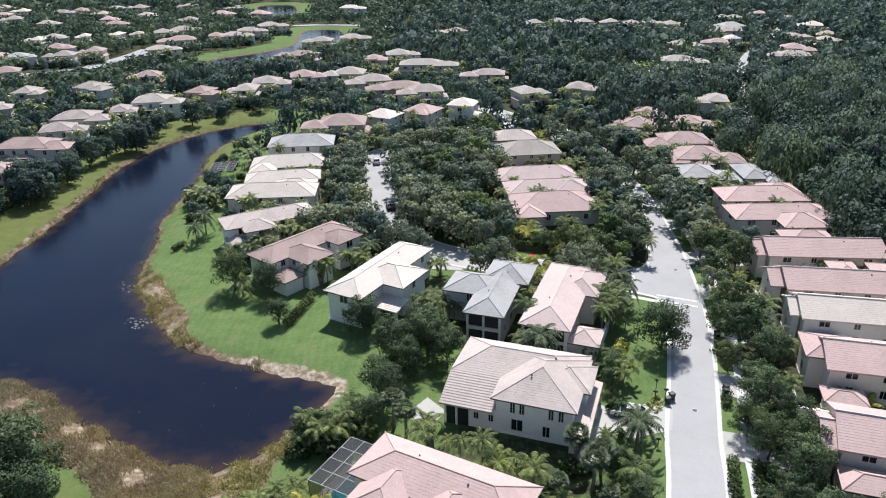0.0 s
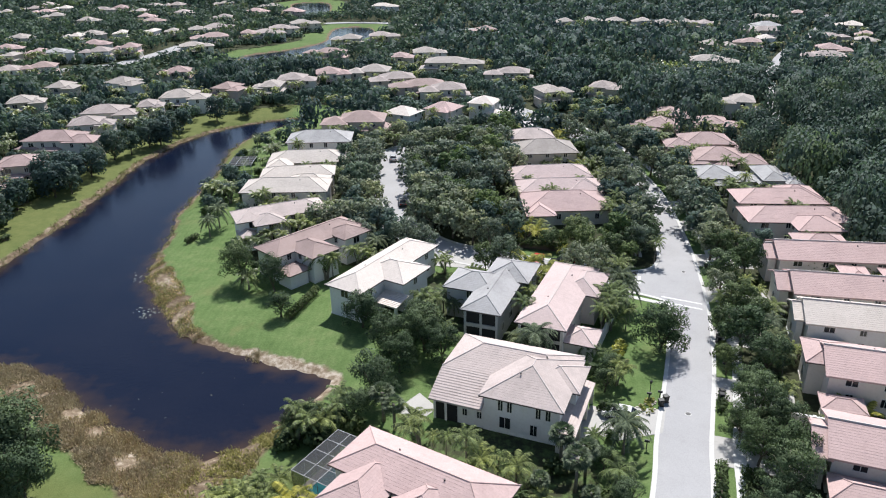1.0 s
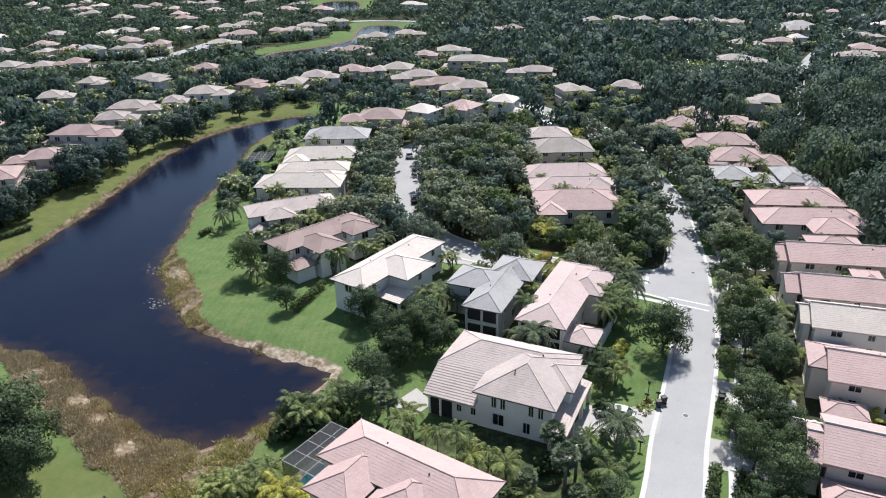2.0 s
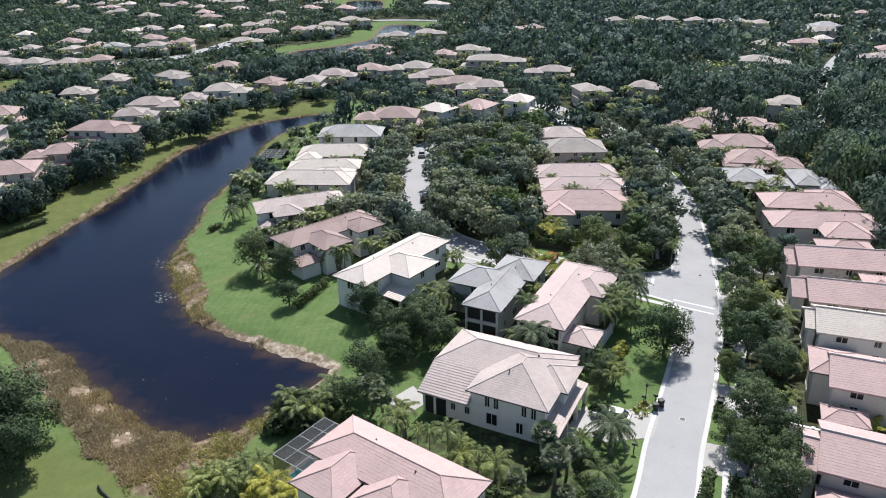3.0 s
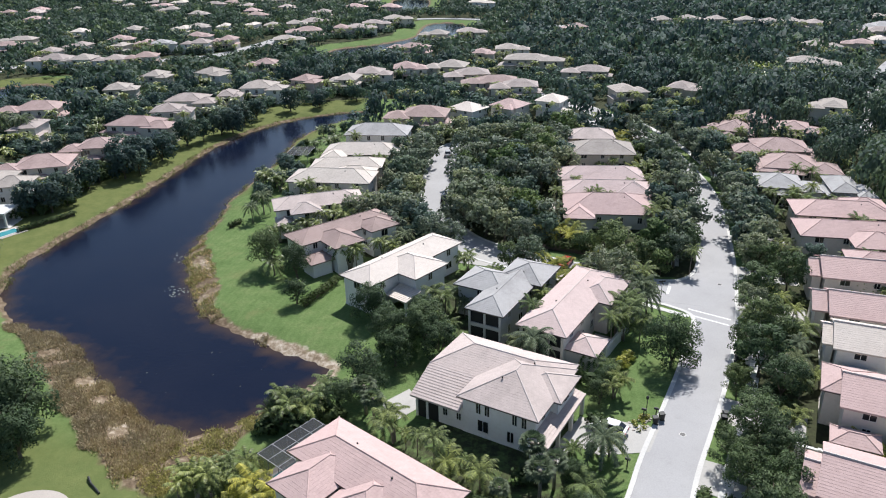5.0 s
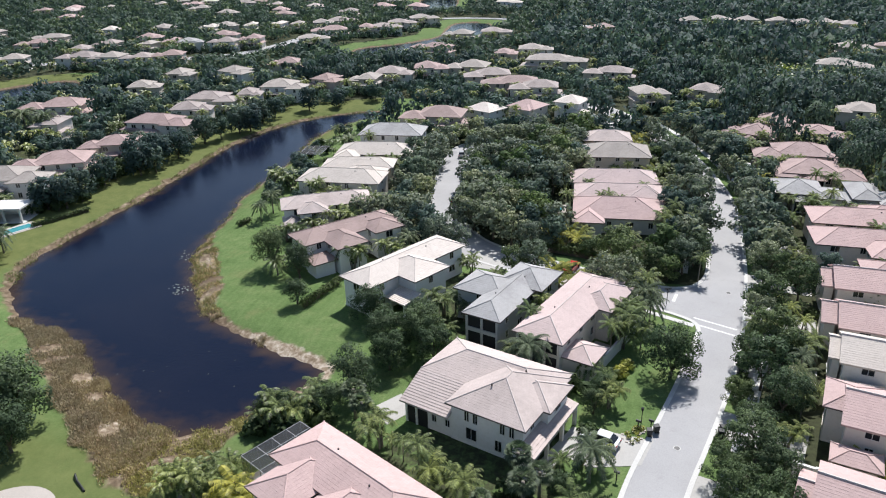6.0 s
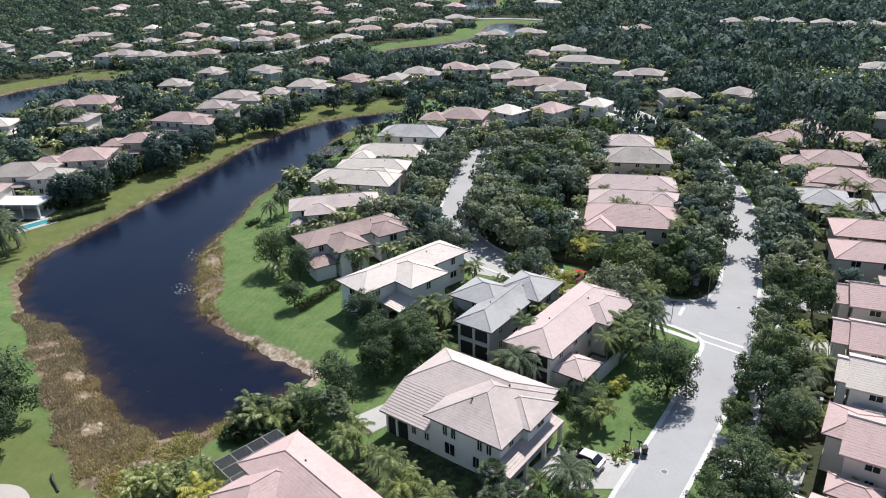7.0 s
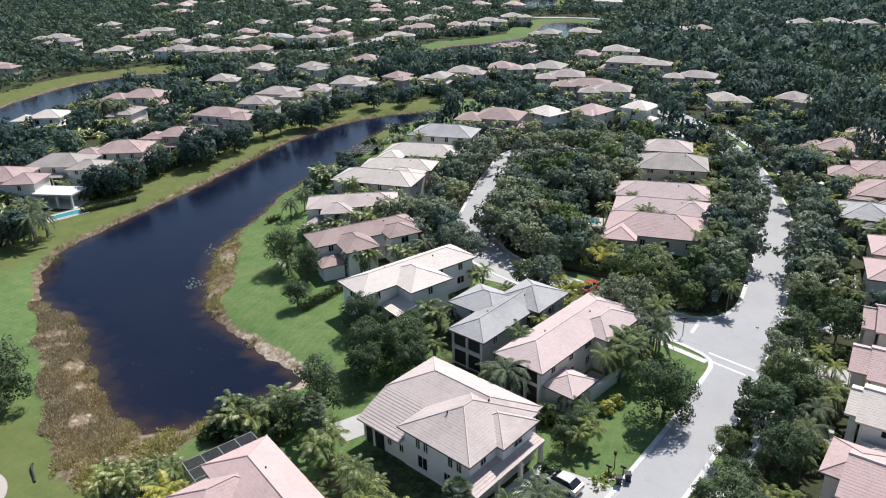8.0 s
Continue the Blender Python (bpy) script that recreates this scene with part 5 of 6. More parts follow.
scatter(52, 78, 108, 200, 34, 2.6, GARDEN, 10, 1.8, 0.6)
scatter(46, 78, 44, 112, 30, 2.2, (("bush", 5, 0.6, 1.0), ("low", 2, 0.6, 0.8), ("yellow", 1, 0.8, 1.2), ("clump", 1, 0.6, 0.8)), 10, 1.8, 0.5)
scatter(-50, 0, 112, 205, 55, 2.8, GARDEN, 10)
scatter(-2, 26, 44, 112, 36, 2.2, (("small", 2, 0.4, 0.6), ("clump", 1, 0.6, 0.75), ("low", 2, 0.6, 0.85), ("bush", 5, 0.7, 1.2), ("fan", 1, 0.6, 0.8)), 16, 3.0, 1.2)
scatter(-134, -93, 92, 232, 110, 3.2, (("oak", 2, 0.4, 0.7), ("small", 3, 0.5, 0.9), ("dark", 2, 0.45, 0.8), ("queen", 2.4, 0.6, 0.95), ("clump", 1.8, 0.6, 1.0), ("bush", 2.5, 0.7, 1.3), ("low", 1, 0.7, 1.0)), 14.5)
scatter(-108, -94, 118, 236, 44, 1.9, (("bush", 4, 1.1, 1.9), ("low", 1, 0.8, 1.1), ("small", 1, 0.5, 0.7)), 12.0)

for fx, fy, hw, hd, c, s in FOOT:
    if -172 < fx < -84 and 100 < fy < 300 and rng.uniform() < 0.6:
        along, out = rng.uniform(-hw, hw), hd + rng.uniform(1.0, 2.6)
        px, py = fx + c * along + s * out, fy + s * along - c * out
        if free(px, py, 1.6):
            plant(("queen", "clump", "low", "queen")[int(rng.integers(4))], px, py, rng.uniform(0.6, 0.85))
for x, y in zip(rng.uniform(-136, -94, 700), rng.uniform(98, 236, 700)):
    if float(shore(np.array([x]), np.array([y]))[0]) > 14.0 and free(x, y, 4.4, house_gap=2.2):
        room = min(8.5, float(ceilings([x], [y])[0]))
        if room > 3.4:
            plant("dark" if rng.uniform() < 0.7 else "oak", x, y, room / 7.6 * rng.uniform(0.85, 1.05))


# patterns that stand nowhere are taken away
for options in PROTO.values():
    for ob in options:
        if ob.name not in USED:
            for child in list(ob.children):
                bpy.data.objects.remove(child)
            bpy.data.objects.remove(ob)


# the woods and far gardens, too many to count
def crowns(xs, ys, count, per, size, spread, tall, wild=0.25):
    out, tones = [], []
    limit = ceilings(xs, ys)
    limit[rng.uniform(size=len(limit)) < wild] = 99.0
    limit = np.minimum(limit, ceilings(xs, ys, False))
    shapes = []
    for _ in range(6):
        c, r = clumps(count, 0.8, 0.8, 0.3, 0.9, 0.32, 0.5)
        shapes.append(leaf_cloud(c, r, per, size, 0.8, 0.25, 1.0))
    for x, y, most in zip(xs, ys, limit):
        v = shapes[int(rng.integers(len(shapes)))]
        a, k, hgt = rng.uniform(0, 6.28), spread * rng.uniform(0.75, 1.2), tall * rng.uniform(0.62, 1.22)
        if hgt > most:
            k, hgt = k * max(0.5, most / hgt) ** 0.6, max(1.6, most)
        tones.append(np.full(len(v), np.clip(rng.normal() * 0.52, -1, 1)))
        ca, sa = math.cos(a) * k, math.sin(a) * k
        out.append(np.stack([v[:, 0] * ca - v[:, 1] * sa + x, v[:, 0] * sa + v[:, 1] * ca + y, v[:, 2] * hgt,
                             (v[:, 3] * ca - v[:, 4] * sa) / k, (v[:, 3] * sa + v[:, 4] * ca) / k, v[:, 5]], 1))
    return np.concatenate(out), np.concatenate(tones)


def spread_points(x0, x1, y0, y1, step, keep):
    gx, gy = np.meshgrid(np.arange(x0, x1, step), np.arange(y0, y1, step))
    x = gx.ravel() + rng.uniform(-0.45, 0.45, gx.size) * step
    y = gy.ravel() + rng.uniform(-0.45, 0.45, gx.size) * step
    ok = keep(x, y)
    x, y = x[ok], y[ok]
    ok = shore(x, y) > np.where(y > 320, 15, 14)
    for line, half in STREETS:
        ok &= distance_to_line(x, y, line) > half + 2.5
    for fx, fy, hw, hd, c, s in FOOT:
        dx, dy = x - fx, y - fy
        along, across = c * dx + s * dy, -s * dx + c * dy
        ok &= ~((np.abs(along) < hw + 1.2) & (across < hd + 2.0) & (across > -hd - (2.2 if fy < 205 else 6.5)))
    return x[ok], y[ok]


def palm_crown():
    v = []
    for i in range(10):
        frond(v, np.array([0, 0, 0.82]), 2.4 * i, 0.75 - 0.9 * i / 10, 0.95, 0.6, 0.32, 4)
    return np.array(v)


def far_from(x, y):
    return np.hypot(x - 18, y - 5)


fan_view = lambda x, y: (x > -1.75 * y) & (x < 0.70 * y + 60)
planted = lambda x, y: (y < 206) & (x > -134) & (x < 77)
open_ground = lambda x, y: ((x - 62) / 40) ** 2 + ((y - 300) / 14) ** 2 < 1
near_x, near_y = spread_points(77, 135, 85, 235, 8.2, lambda x, y: fan_view(x, y) & ((x < 118) | (y > 150)))
# far, grove and woods leaves below hold distance haze in their colour
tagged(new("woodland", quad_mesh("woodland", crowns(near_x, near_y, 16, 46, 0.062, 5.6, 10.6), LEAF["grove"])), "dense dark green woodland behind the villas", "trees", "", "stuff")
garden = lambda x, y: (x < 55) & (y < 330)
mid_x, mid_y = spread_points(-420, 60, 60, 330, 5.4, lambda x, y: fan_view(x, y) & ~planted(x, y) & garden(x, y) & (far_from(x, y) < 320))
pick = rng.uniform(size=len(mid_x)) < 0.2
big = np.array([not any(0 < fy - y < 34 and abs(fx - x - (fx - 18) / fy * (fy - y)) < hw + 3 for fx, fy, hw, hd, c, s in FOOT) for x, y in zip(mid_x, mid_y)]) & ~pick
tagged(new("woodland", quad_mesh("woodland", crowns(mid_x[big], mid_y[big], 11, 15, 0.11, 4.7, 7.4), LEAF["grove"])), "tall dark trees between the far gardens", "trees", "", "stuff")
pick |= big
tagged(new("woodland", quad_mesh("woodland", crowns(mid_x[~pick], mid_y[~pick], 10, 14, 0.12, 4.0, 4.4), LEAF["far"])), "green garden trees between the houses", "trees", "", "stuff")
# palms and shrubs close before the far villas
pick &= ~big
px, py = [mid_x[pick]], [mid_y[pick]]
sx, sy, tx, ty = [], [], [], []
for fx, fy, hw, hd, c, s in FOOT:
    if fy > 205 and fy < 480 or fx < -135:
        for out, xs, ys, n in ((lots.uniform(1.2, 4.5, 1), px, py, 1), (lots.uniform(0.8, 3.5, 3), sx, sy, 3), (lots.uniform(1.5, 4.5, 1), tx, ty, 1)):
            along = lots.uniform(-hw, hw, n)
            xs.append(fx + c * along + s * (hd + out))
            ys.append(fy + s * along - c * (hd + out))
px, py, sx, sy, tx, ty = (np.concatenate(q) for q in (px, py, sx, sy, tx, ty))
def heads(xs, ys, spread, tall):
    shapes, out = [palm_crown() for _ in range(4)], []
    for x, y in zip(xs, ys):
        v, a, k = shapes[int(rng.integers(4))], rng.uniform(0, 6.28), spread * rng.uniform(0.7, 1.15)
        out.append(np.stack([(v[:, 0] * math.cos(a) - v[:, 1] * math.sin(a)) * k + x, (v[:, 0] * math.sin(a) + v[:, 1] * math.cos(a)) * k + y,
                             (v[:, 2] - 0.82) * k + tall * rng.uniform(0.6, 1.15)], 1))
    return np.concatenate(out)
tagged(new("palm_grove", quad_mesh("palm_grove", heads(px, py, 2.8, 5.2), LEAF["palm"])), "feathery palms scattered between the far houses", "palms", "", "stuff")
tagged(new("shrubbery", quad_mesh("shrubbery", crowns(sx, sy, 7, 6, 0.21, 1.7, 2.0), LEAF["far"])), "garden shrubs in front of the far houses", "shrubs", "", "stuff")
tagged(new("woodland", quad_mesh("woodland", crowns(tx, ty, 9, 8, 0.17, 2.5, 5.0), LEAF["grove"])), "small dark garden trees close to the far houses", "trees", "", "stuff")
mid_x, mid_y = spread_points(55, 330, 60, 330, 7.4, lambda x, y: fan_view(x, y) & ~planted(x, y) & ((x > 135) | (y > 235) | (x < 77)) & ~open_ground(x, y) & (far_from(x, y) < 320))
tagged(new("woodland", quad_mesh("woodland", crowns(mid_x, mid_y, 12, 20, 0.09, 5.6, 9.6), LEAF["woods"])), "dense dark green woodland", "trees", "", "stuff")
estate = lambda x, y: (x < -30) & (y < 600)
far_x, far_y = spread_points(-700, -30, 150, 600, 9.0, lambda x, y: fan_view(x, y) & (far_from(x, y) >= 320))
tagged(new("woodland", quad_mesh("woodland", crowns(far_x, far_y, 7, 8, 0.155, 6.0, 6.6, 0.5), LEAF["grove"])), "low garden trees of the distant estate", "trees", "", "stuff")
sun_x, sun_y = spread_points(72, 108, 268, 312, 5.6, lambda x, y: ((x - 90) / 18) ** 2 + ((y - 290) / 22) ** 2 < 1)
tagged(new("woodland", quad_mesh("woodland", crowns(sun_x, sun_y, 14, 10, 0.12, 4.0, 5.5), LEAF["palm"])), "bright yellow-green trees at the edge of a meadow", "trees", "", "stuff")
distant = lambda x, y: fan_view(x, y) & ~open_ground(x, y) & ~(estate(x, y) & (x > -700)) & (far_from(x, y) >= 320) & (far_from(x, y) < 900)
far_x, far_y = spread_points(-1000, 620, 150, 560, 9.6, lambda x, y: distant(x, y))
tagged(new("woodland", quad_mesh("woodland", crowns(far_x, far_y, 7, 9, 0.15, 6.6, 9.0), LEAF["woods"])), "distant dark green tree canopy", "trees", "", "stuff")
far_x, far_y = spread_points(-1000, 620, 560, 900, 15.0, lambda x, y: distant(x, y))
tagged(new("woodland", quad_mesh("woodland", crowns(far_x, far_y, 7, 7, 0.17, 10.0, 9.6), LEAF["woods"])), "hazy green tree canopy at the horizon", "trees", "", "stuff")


# ---- reeds on the banks ----
def reeds(bounds, count, low, high, seed, wide=1.8):
    """Tufts of bent blades over the marshy margin."""
    r = np.random.default_rng(seed)
    x0, x1, y0, y1 = bounds
    x, y = r.uniform(x0, x1, count * 9), r.uniform(y0, y1, count * 9)
    d, w = shore(x, y), marsh_width(x, y)
    patch = np.sin(0.7 * x + 1.3 * np.sin(0.45 * y)) * np.sin(0.6 * y + np.sin(0.5 * x))
    ok = (d > -0.9) & (d < w * 1.02) & (w > wide) & (patch > -0.12 + 0.6 * r.uniform(-1, 1, len(x)))
    x, y, z = x[ok][:count], y[ok][:count], height(d[ok][:count])
    n, blades = len(x), []
    for _ in range(4):
        a, h, bend = r.uniform(0, 6.28, n), r.uniform(low, high, n), r.uniform(0.1, 0.4, n)
        ca, sa = np.cos(a), np.sin(a)
        foot = np.stack([x + 0.2 * r.normal(size=n), y + 0.2 * r.normal(size=n), z - 0.05], 1)
        side = np.stack([-sa, ca, 0 * a], 1) * 0.035
        mid = foot + np.stack([ca * bend * 0.4, sa * bend * 0.4, h * 0.65], 1)
        tip = foot + np.stack([ca * bend, sa * bend, h], 1)
        blades.append(np.stack([foot - side, mid - side * 1.6, tip, mid + side * 1.6], 1))
    return np.concatenate(blades).reshape(-1, 3)


tagged(new("reeds", quad_mesh("reeds", reeds((-92, -28, 56, 95), 12000, 0.2, 0.65, 1), LEAF["reed"])), "dry reddish-brown reeds along the lake bank", "reeds", "", "stuff")
tagged(new("sedge", quad_mesh("sedge", reeds((-62, -38, 90, 140), 1700, 0.15, 0.5, 2), LEAF["sedge"])), "olive sedge between the lake and the lawn", "sedge", "", "stuff")
tagged(new("reeds", quad_mesh("reeds", reeds((-62, -38, 90, 140), 700, 0.15, 0.45, 5), LEAF["reed"])), "dry tan reeds beside the lawn", "reeds", "", "stuff")
tagged(new("sedge", quad_mesh("sedge", reeds((-96, -52, 96, 244), 3000, 0.2, 0.6, 4, 0.5), LEAF["sedge"])), "olive sedge along the water's edge", "sedge", "", "stuff")
tagged(new("sedge", quad_mesh("sedge", reeds((-33, -11, 50, 76), 2300, 0.15, 0.5, 3), LEAF["sedge"])), "olive sedge at the end of the lake", "sedge", "", "stuff")


# ---- junction, drives and paths ----
def slab(name, pts, z, material, label, category="pavement", skirt=0.2):
    s = Shape().poly(*((x, y, z) for x, y in pts))
    n = len(pts)
    for i in range(n):
        a, b = pts[i], pts[(i + 1) % n]
        s.poly((*b, z), (*a, z), (*a, z - skirt), (*b, z - skirt))
    return piece(name, s, material, label, category=category)


upper_corner = spline([(23.0, 120.6), (28.5, 118.0), (32.2, 117.4), (35.7, 118.9), (37.8, 122.5), (38.8, 127.5), (39.2, 133.5)], 4)
lower_corner = spline([(24.5, 112.2), (29.0, 110.3), (32.4, 108.7), (35.0, 106.9), (35.7, 104.6), (35.0, 101.0), (33.7, 96.4)], 4)
slab("road_6", [(41, 133), *upper_corner[::-1].tolist(), (24, 116), *lower_corner.tolist(), (38.5, 97)], 0.042, ASPHALT, "pale asphalt where the side street joins", "road")
piece("kerb_6", ribbon(upper_corner, 0.65, 0.0, 0.10, 0.10, 0.25), CONCRETE, "curved white concrete kerb", category="kerb")
piece("kerb_7", ribbon(lower_corner, 0.0, -0.65, 0.10, 0.10, 0.25), CONCRETE, "curved white concrete kerb", category="kerb")
piece("pavement_3", ribbon(spline([(22, 111.2), (27.3, 109.4), (31, 107.8), (35.0, 105.9)], 4), 0.0, -1.0, 0.06, 0.06, 0.15), CONCRETE, "white concrete pavement on the corner", category="pavement")
for n, (a, b) in enumerate((((34.9, 108.0), (40.9, 105.4)), ((34.5, 106.2), (40.4, 103.6))), 1):
    piece(f"crossing_line_{n}", ribbon(np.array([a, b], float), 0.18, -0.18, 0.058, 0.058, 0.01), PAINT, "white painted crossing line", category="road marking")
piece("stop_line", ribbon(np.array([(32.1, 112.8), (32.7, 115.6)], float), 0.25, -0.25, 0.058, 0.058, 0.01), PAINT, "white painted stop line", category="road marking")
slab("drive_1", [(28.6, 76.6), (27.2, 72.0), (21.6, 70.4), (18.9, 71.6), (19.8, 75.4), (22.5, 77.4)], 0.05, DRIVE, "white concrete drive in front of a house", "drive")
slab("drive_2", [(-4.0, 119.5), (2.5, 118.5), (4.6, 124.5), (-2.0, 126.5)], 0.05, DRIVE, "white concrete drive", "drive")
slab("drive_3", [(11.0, 117.2), (16.5, 113.5), (19.5, 117.0), (14.5, 121.5)], 0.05, PAVER, "beige paved drive", "drive")
slab("drive_4", [(2.0, 240.0), (9.0, 228.0), (14.0, 236.0), (10.0, 246.0)], 0.05, DRIVE, "white concrete drive", "drive")
slab("path_1", [(14.6, 67.0), (16.2, 66.2), (20.6, 76.6), (19.2, 77.4)], 0.055, DRIVE, "white concrete path beside the porch", "path")
slab("patio_1", [(-6.0, 75.6), (-3.0, 72.8), (-0.6, 76.2), (-3.2, 79.4)], 0.05, DRIVE, "pale concrete patio", "patio")
slab("patio_2", [(19.0, 93.4), (21.7, 92.4), (23.4, 97.0), (20.7, 98.0)], 0.05, DRIVE, "pale concrete patio in a walled yard", "patio")
for n, y in enumerate((69.5, 83.5, 97.2, 110.0, 124.5, 139.0, 152.0), 5):
    k = int(np.argmin(np.abs(MAIN_STREET[:, 1] - y)))
    c = MAIN_STREET[k]
    t = MAIN_STREET[k + 1] - MAIN_STREET[k - 1]
    t = t / np.linalg.norm(t)
    out = np.array([t[1], -t[0]])
    w = t * 2.7
    slab(f"drive_{n}", [tuple(c + out * 3.4 - w), tuple(c + out * 13 - w), tuple(c + out * 13 + w), tuple(c + out * 3.4 + w)], 0.055, DRIVE, "white concrete drive under street trees", "drive")

# ---- small things ----
RED = plain("red_car_paint", (0.45, 0.035, 0.02), 0.25, spec=0.6)
CARS = {"white": plain("white_car_paint", (0.75, 0.75, 0.74), 0.25, spec=0.6), "dark": plain("dark_car_paint", (0.02, 0.022, 0.026), 0.2, spec=0.6),
        "red": RED, "silver": plain("silver_car_paint", (0.45, 0.46, 0.47), 0.25, spec=0.6)}
RUBBER = plain("black_rubber", (0.018, 0.018, 0.018), 0.85)
CHROME = plain("grey_wheel_metal", (0.42, 0.42, 0.43), 0.35, 0.8)
LAMP_RED = plain("red_lamp_lens", (0.35, 0.02, 0.02), 0.2)
LAMP_CLEAR = plain("clear_lamp_lens", (0.7, 0.7, 0.68), 0.15)
BIN = plain("black_plastic", (0.02, 0.022, 0.022), 0.55)
POOL = Nodes("pool_water", 0.05).base((0.07, 0.30, 0.33)).mat
STEEL = plain("painted_post_metal", (0.035, 0.035, 0.035), 0.5)


def loft(profile, halfwidths):
    """A closed body from side-view points (x, z) swept between half widths."""
    s, n = Shape(), len(profile)
    s.v = [(x, -w, z) for (x, z), w in zip(profile, halfwidths)] + [(x, w, z) for (x, z), w in zip(profile, halfwidths)]
    s.f = [tuple(range(n)), tuple(range(2 * n - 1, n - 1, -1))]
    s.f += [((i + 1) % n, i, n + i, n + (i + 1) % n) for i in range(n)]
    return s


def car(x, y, turn, paint, label):
    ob = thing("car", x, y, 0.055, turn, label, "car")
    part("body", loft([(-2.25, 0.35), (2.2, 0.32), (2.3, 0.62), (2.1, 0.85), (0.95, 0.98), (-1.75, 1.02), (-2.25, 0.95), (-2.32, 0.6)],
                      [0.85, 0.85, 0.82, 0.86, 0.9, 0.9, 0.86, 0.84]), CARS[paint], ob)
    part("cabin", loft([(1.0, 0.97), (0.25, 1.5), (-1.25, 1.54), (-1.95, 1.02)], [0.84, 0.66, 0.66, 0.82]), GLASS, ob, "dark tinted glass cabin")
    part("roof_panel", loft([(0.3, 1.49), (0.1, 1.56), (-1.15, 1.59), (-1.35, 1.51)], [0.64, 0.6, 0.6, 0.64]), CARS[paint], ob)
    for wx in (1.4, -1.4):
        for sy in (0.84, -0.84):
            wheel = part("wheel", Shape().tube([(wx, sy - 0.1, 0.33), (wx, sy + 0.1, 0.33)], [0.33, 0.33], 14), RUBBER, ob)
            part("rim", Shape().tube([(wx, sy - 0.115, 0.33), (wx, sy + 0.115, 0.33)], [0.2, 0.2], 10), CHROME, wheel)
    for sy in (0.6, -0.6):
        part("headlight", Shape().box(2.12, sy - 0.17, 0.62, 2.27, sy + 0.17, 0.76), LAMP_CLEAR, ob)
        part("tail_light", Shape().box(-2.33, sy - 0.15, 0.72, -2.22, sy + 0.15, 0.9), LAMP_RED, ob)
    FOOT.append((x, y, 2.4, 1.0, math.cos(radians(turn)), math.sin(radians(turn))))
    return ob


car(22.5, 75.0, 160, "white", "white car parked on a concrete drive")
car(15.1, 121.4, 72, "red", "red car parked on a paved drive")
car(19.4, 119.8, 160, "dark", "black car parked at the edge of the drive")
car(-13.2, 151.9, 100, "dark", "black car parked at the kerb")
car(-19.5, 186.5, 98, "silver", "silver car parked on the side street")
car(50.8, 189.6, -20, "white", "white car parked under street trees")
car(7.2, 236.0, 60, "white", "white car parked by a white house")


def wheelie_bin(x, y, turn):
    ob = thing("wheelie_bin", x, y, 0.06, turn, "black plastic wheelie bin at the kerb", "bin")
    b = Shape()
    for z, r in ((0.08, 0.24), (0.95, 0.3)):
        b.v += [(-r, -r * 1.15, z), (r, -r * 1.15, z), (r, r * 1.15, z), (-r, r * 1.15, z)]
    b.f = [(3, 2, 1, 0), (4, 5, 6, 7), (0, 1, 5, 4), (1, 2, 6, 5), (2, 3, 7, 6), (3, 0, 4, 7)]
    part("tub", b, BIN, ob)
    part("lid", loft([(-0.36, 0.95), (0.36, 0.95), (0.34, 1.02), (-0.3, 1.08)], [0.36, 0.36, 0.33, 0.33]), BIN, ob)
    for sy in (-0.25, 0.25):
        part("wheel", Shape().tube([(-0.24, sy - 0.04, 0.1), (-0.24, sy + 0.04, 0.1)], [0.1, 0.1], 10), RUBBER, ob)
    return ob


for x, y, a in ((39.9, 93.2, 10), (40.2, 94.1, 30), (36.2, 79.0, 0), (36.5, 79.9, 15), (28.1, 77.4, 190), (28.9, 78.3, 200), (45.0, 118.5, 0)):
    wheelie_bin(x, y, a)


def mailbox(x, y, turn):
    ob = thing("mailbox", x, y, 0, turn, "black mailbox on a post by the street", "mailbox")
    part("post", Shape().box(-0.06, -0.06, -0.3, 0.06, 0.06, 1.05), STEEL, ob)
    s = Shape()
    arch = [(-0.13, 0), (0.13, 0), (0.13, 0.16), (0.07, 0.25), (-0.07, 0.25), (-0.13, 0.16)]
    s.v = [(-0.3, a, 1.05 + b) for a, b in arch] + [(0.3, a, 1.05 + b) for a, b in arch]
    s.f = [tuple(range(5, -1, -1)), tuple(range(6, 12))] + [(i, (i + 1) % 6, 6 + (i + 1) % 6, 6 + i) for i in range(6)]
    part("box", s, STEEL, ob)
    return ob


for x, y in ((24.6, 69.0), (28.3, 79.0), (26.8, 78.6), (42.5, 101.5), (38.6, 86.0)):
    mailbox(x, y, -15)


def street_sign(x, y):
    ob = thing("street_sign", x, y, 0, 20, "dark post with street sign at the corner", "street sign")
    part("post", Shape().tube([(0, 0, -0.3), (0, 0, 3.0)], [0.06, 0.05], 8), STEEL, ob)
    part("blade", Shape().box(-0.55, -0.02, 2.7, 0.55, 0.02, 2.95), STEEL, ob)
    part("blade", Shape().box(-0.02, -0.55, 2.4, 0.02, 0.55, 2.65), STEEL, ob)
    return ob


street_sign(31.0, 111.6)


def lamp_post(x, y):
    ob = thing("lamp_post", x, y, 0, 15, "short black lamp post on the lawn", "lamp post")
    part("post", Shape().tube([(0, 0, -0.3), (0, 0, 1.8)], [0.06, 0.05], 8), STEEL, ob)
    part("lantern", Shape().tube([(0, 0, 1.8), (0, 0, 1.9), (0, 0, 2.25), (0, 0, 2.35)], [0.06, 0.17, 0.2, 0.04], 6), STEEL, ob)
    return ob


lamp_post(27.2, 79.8)


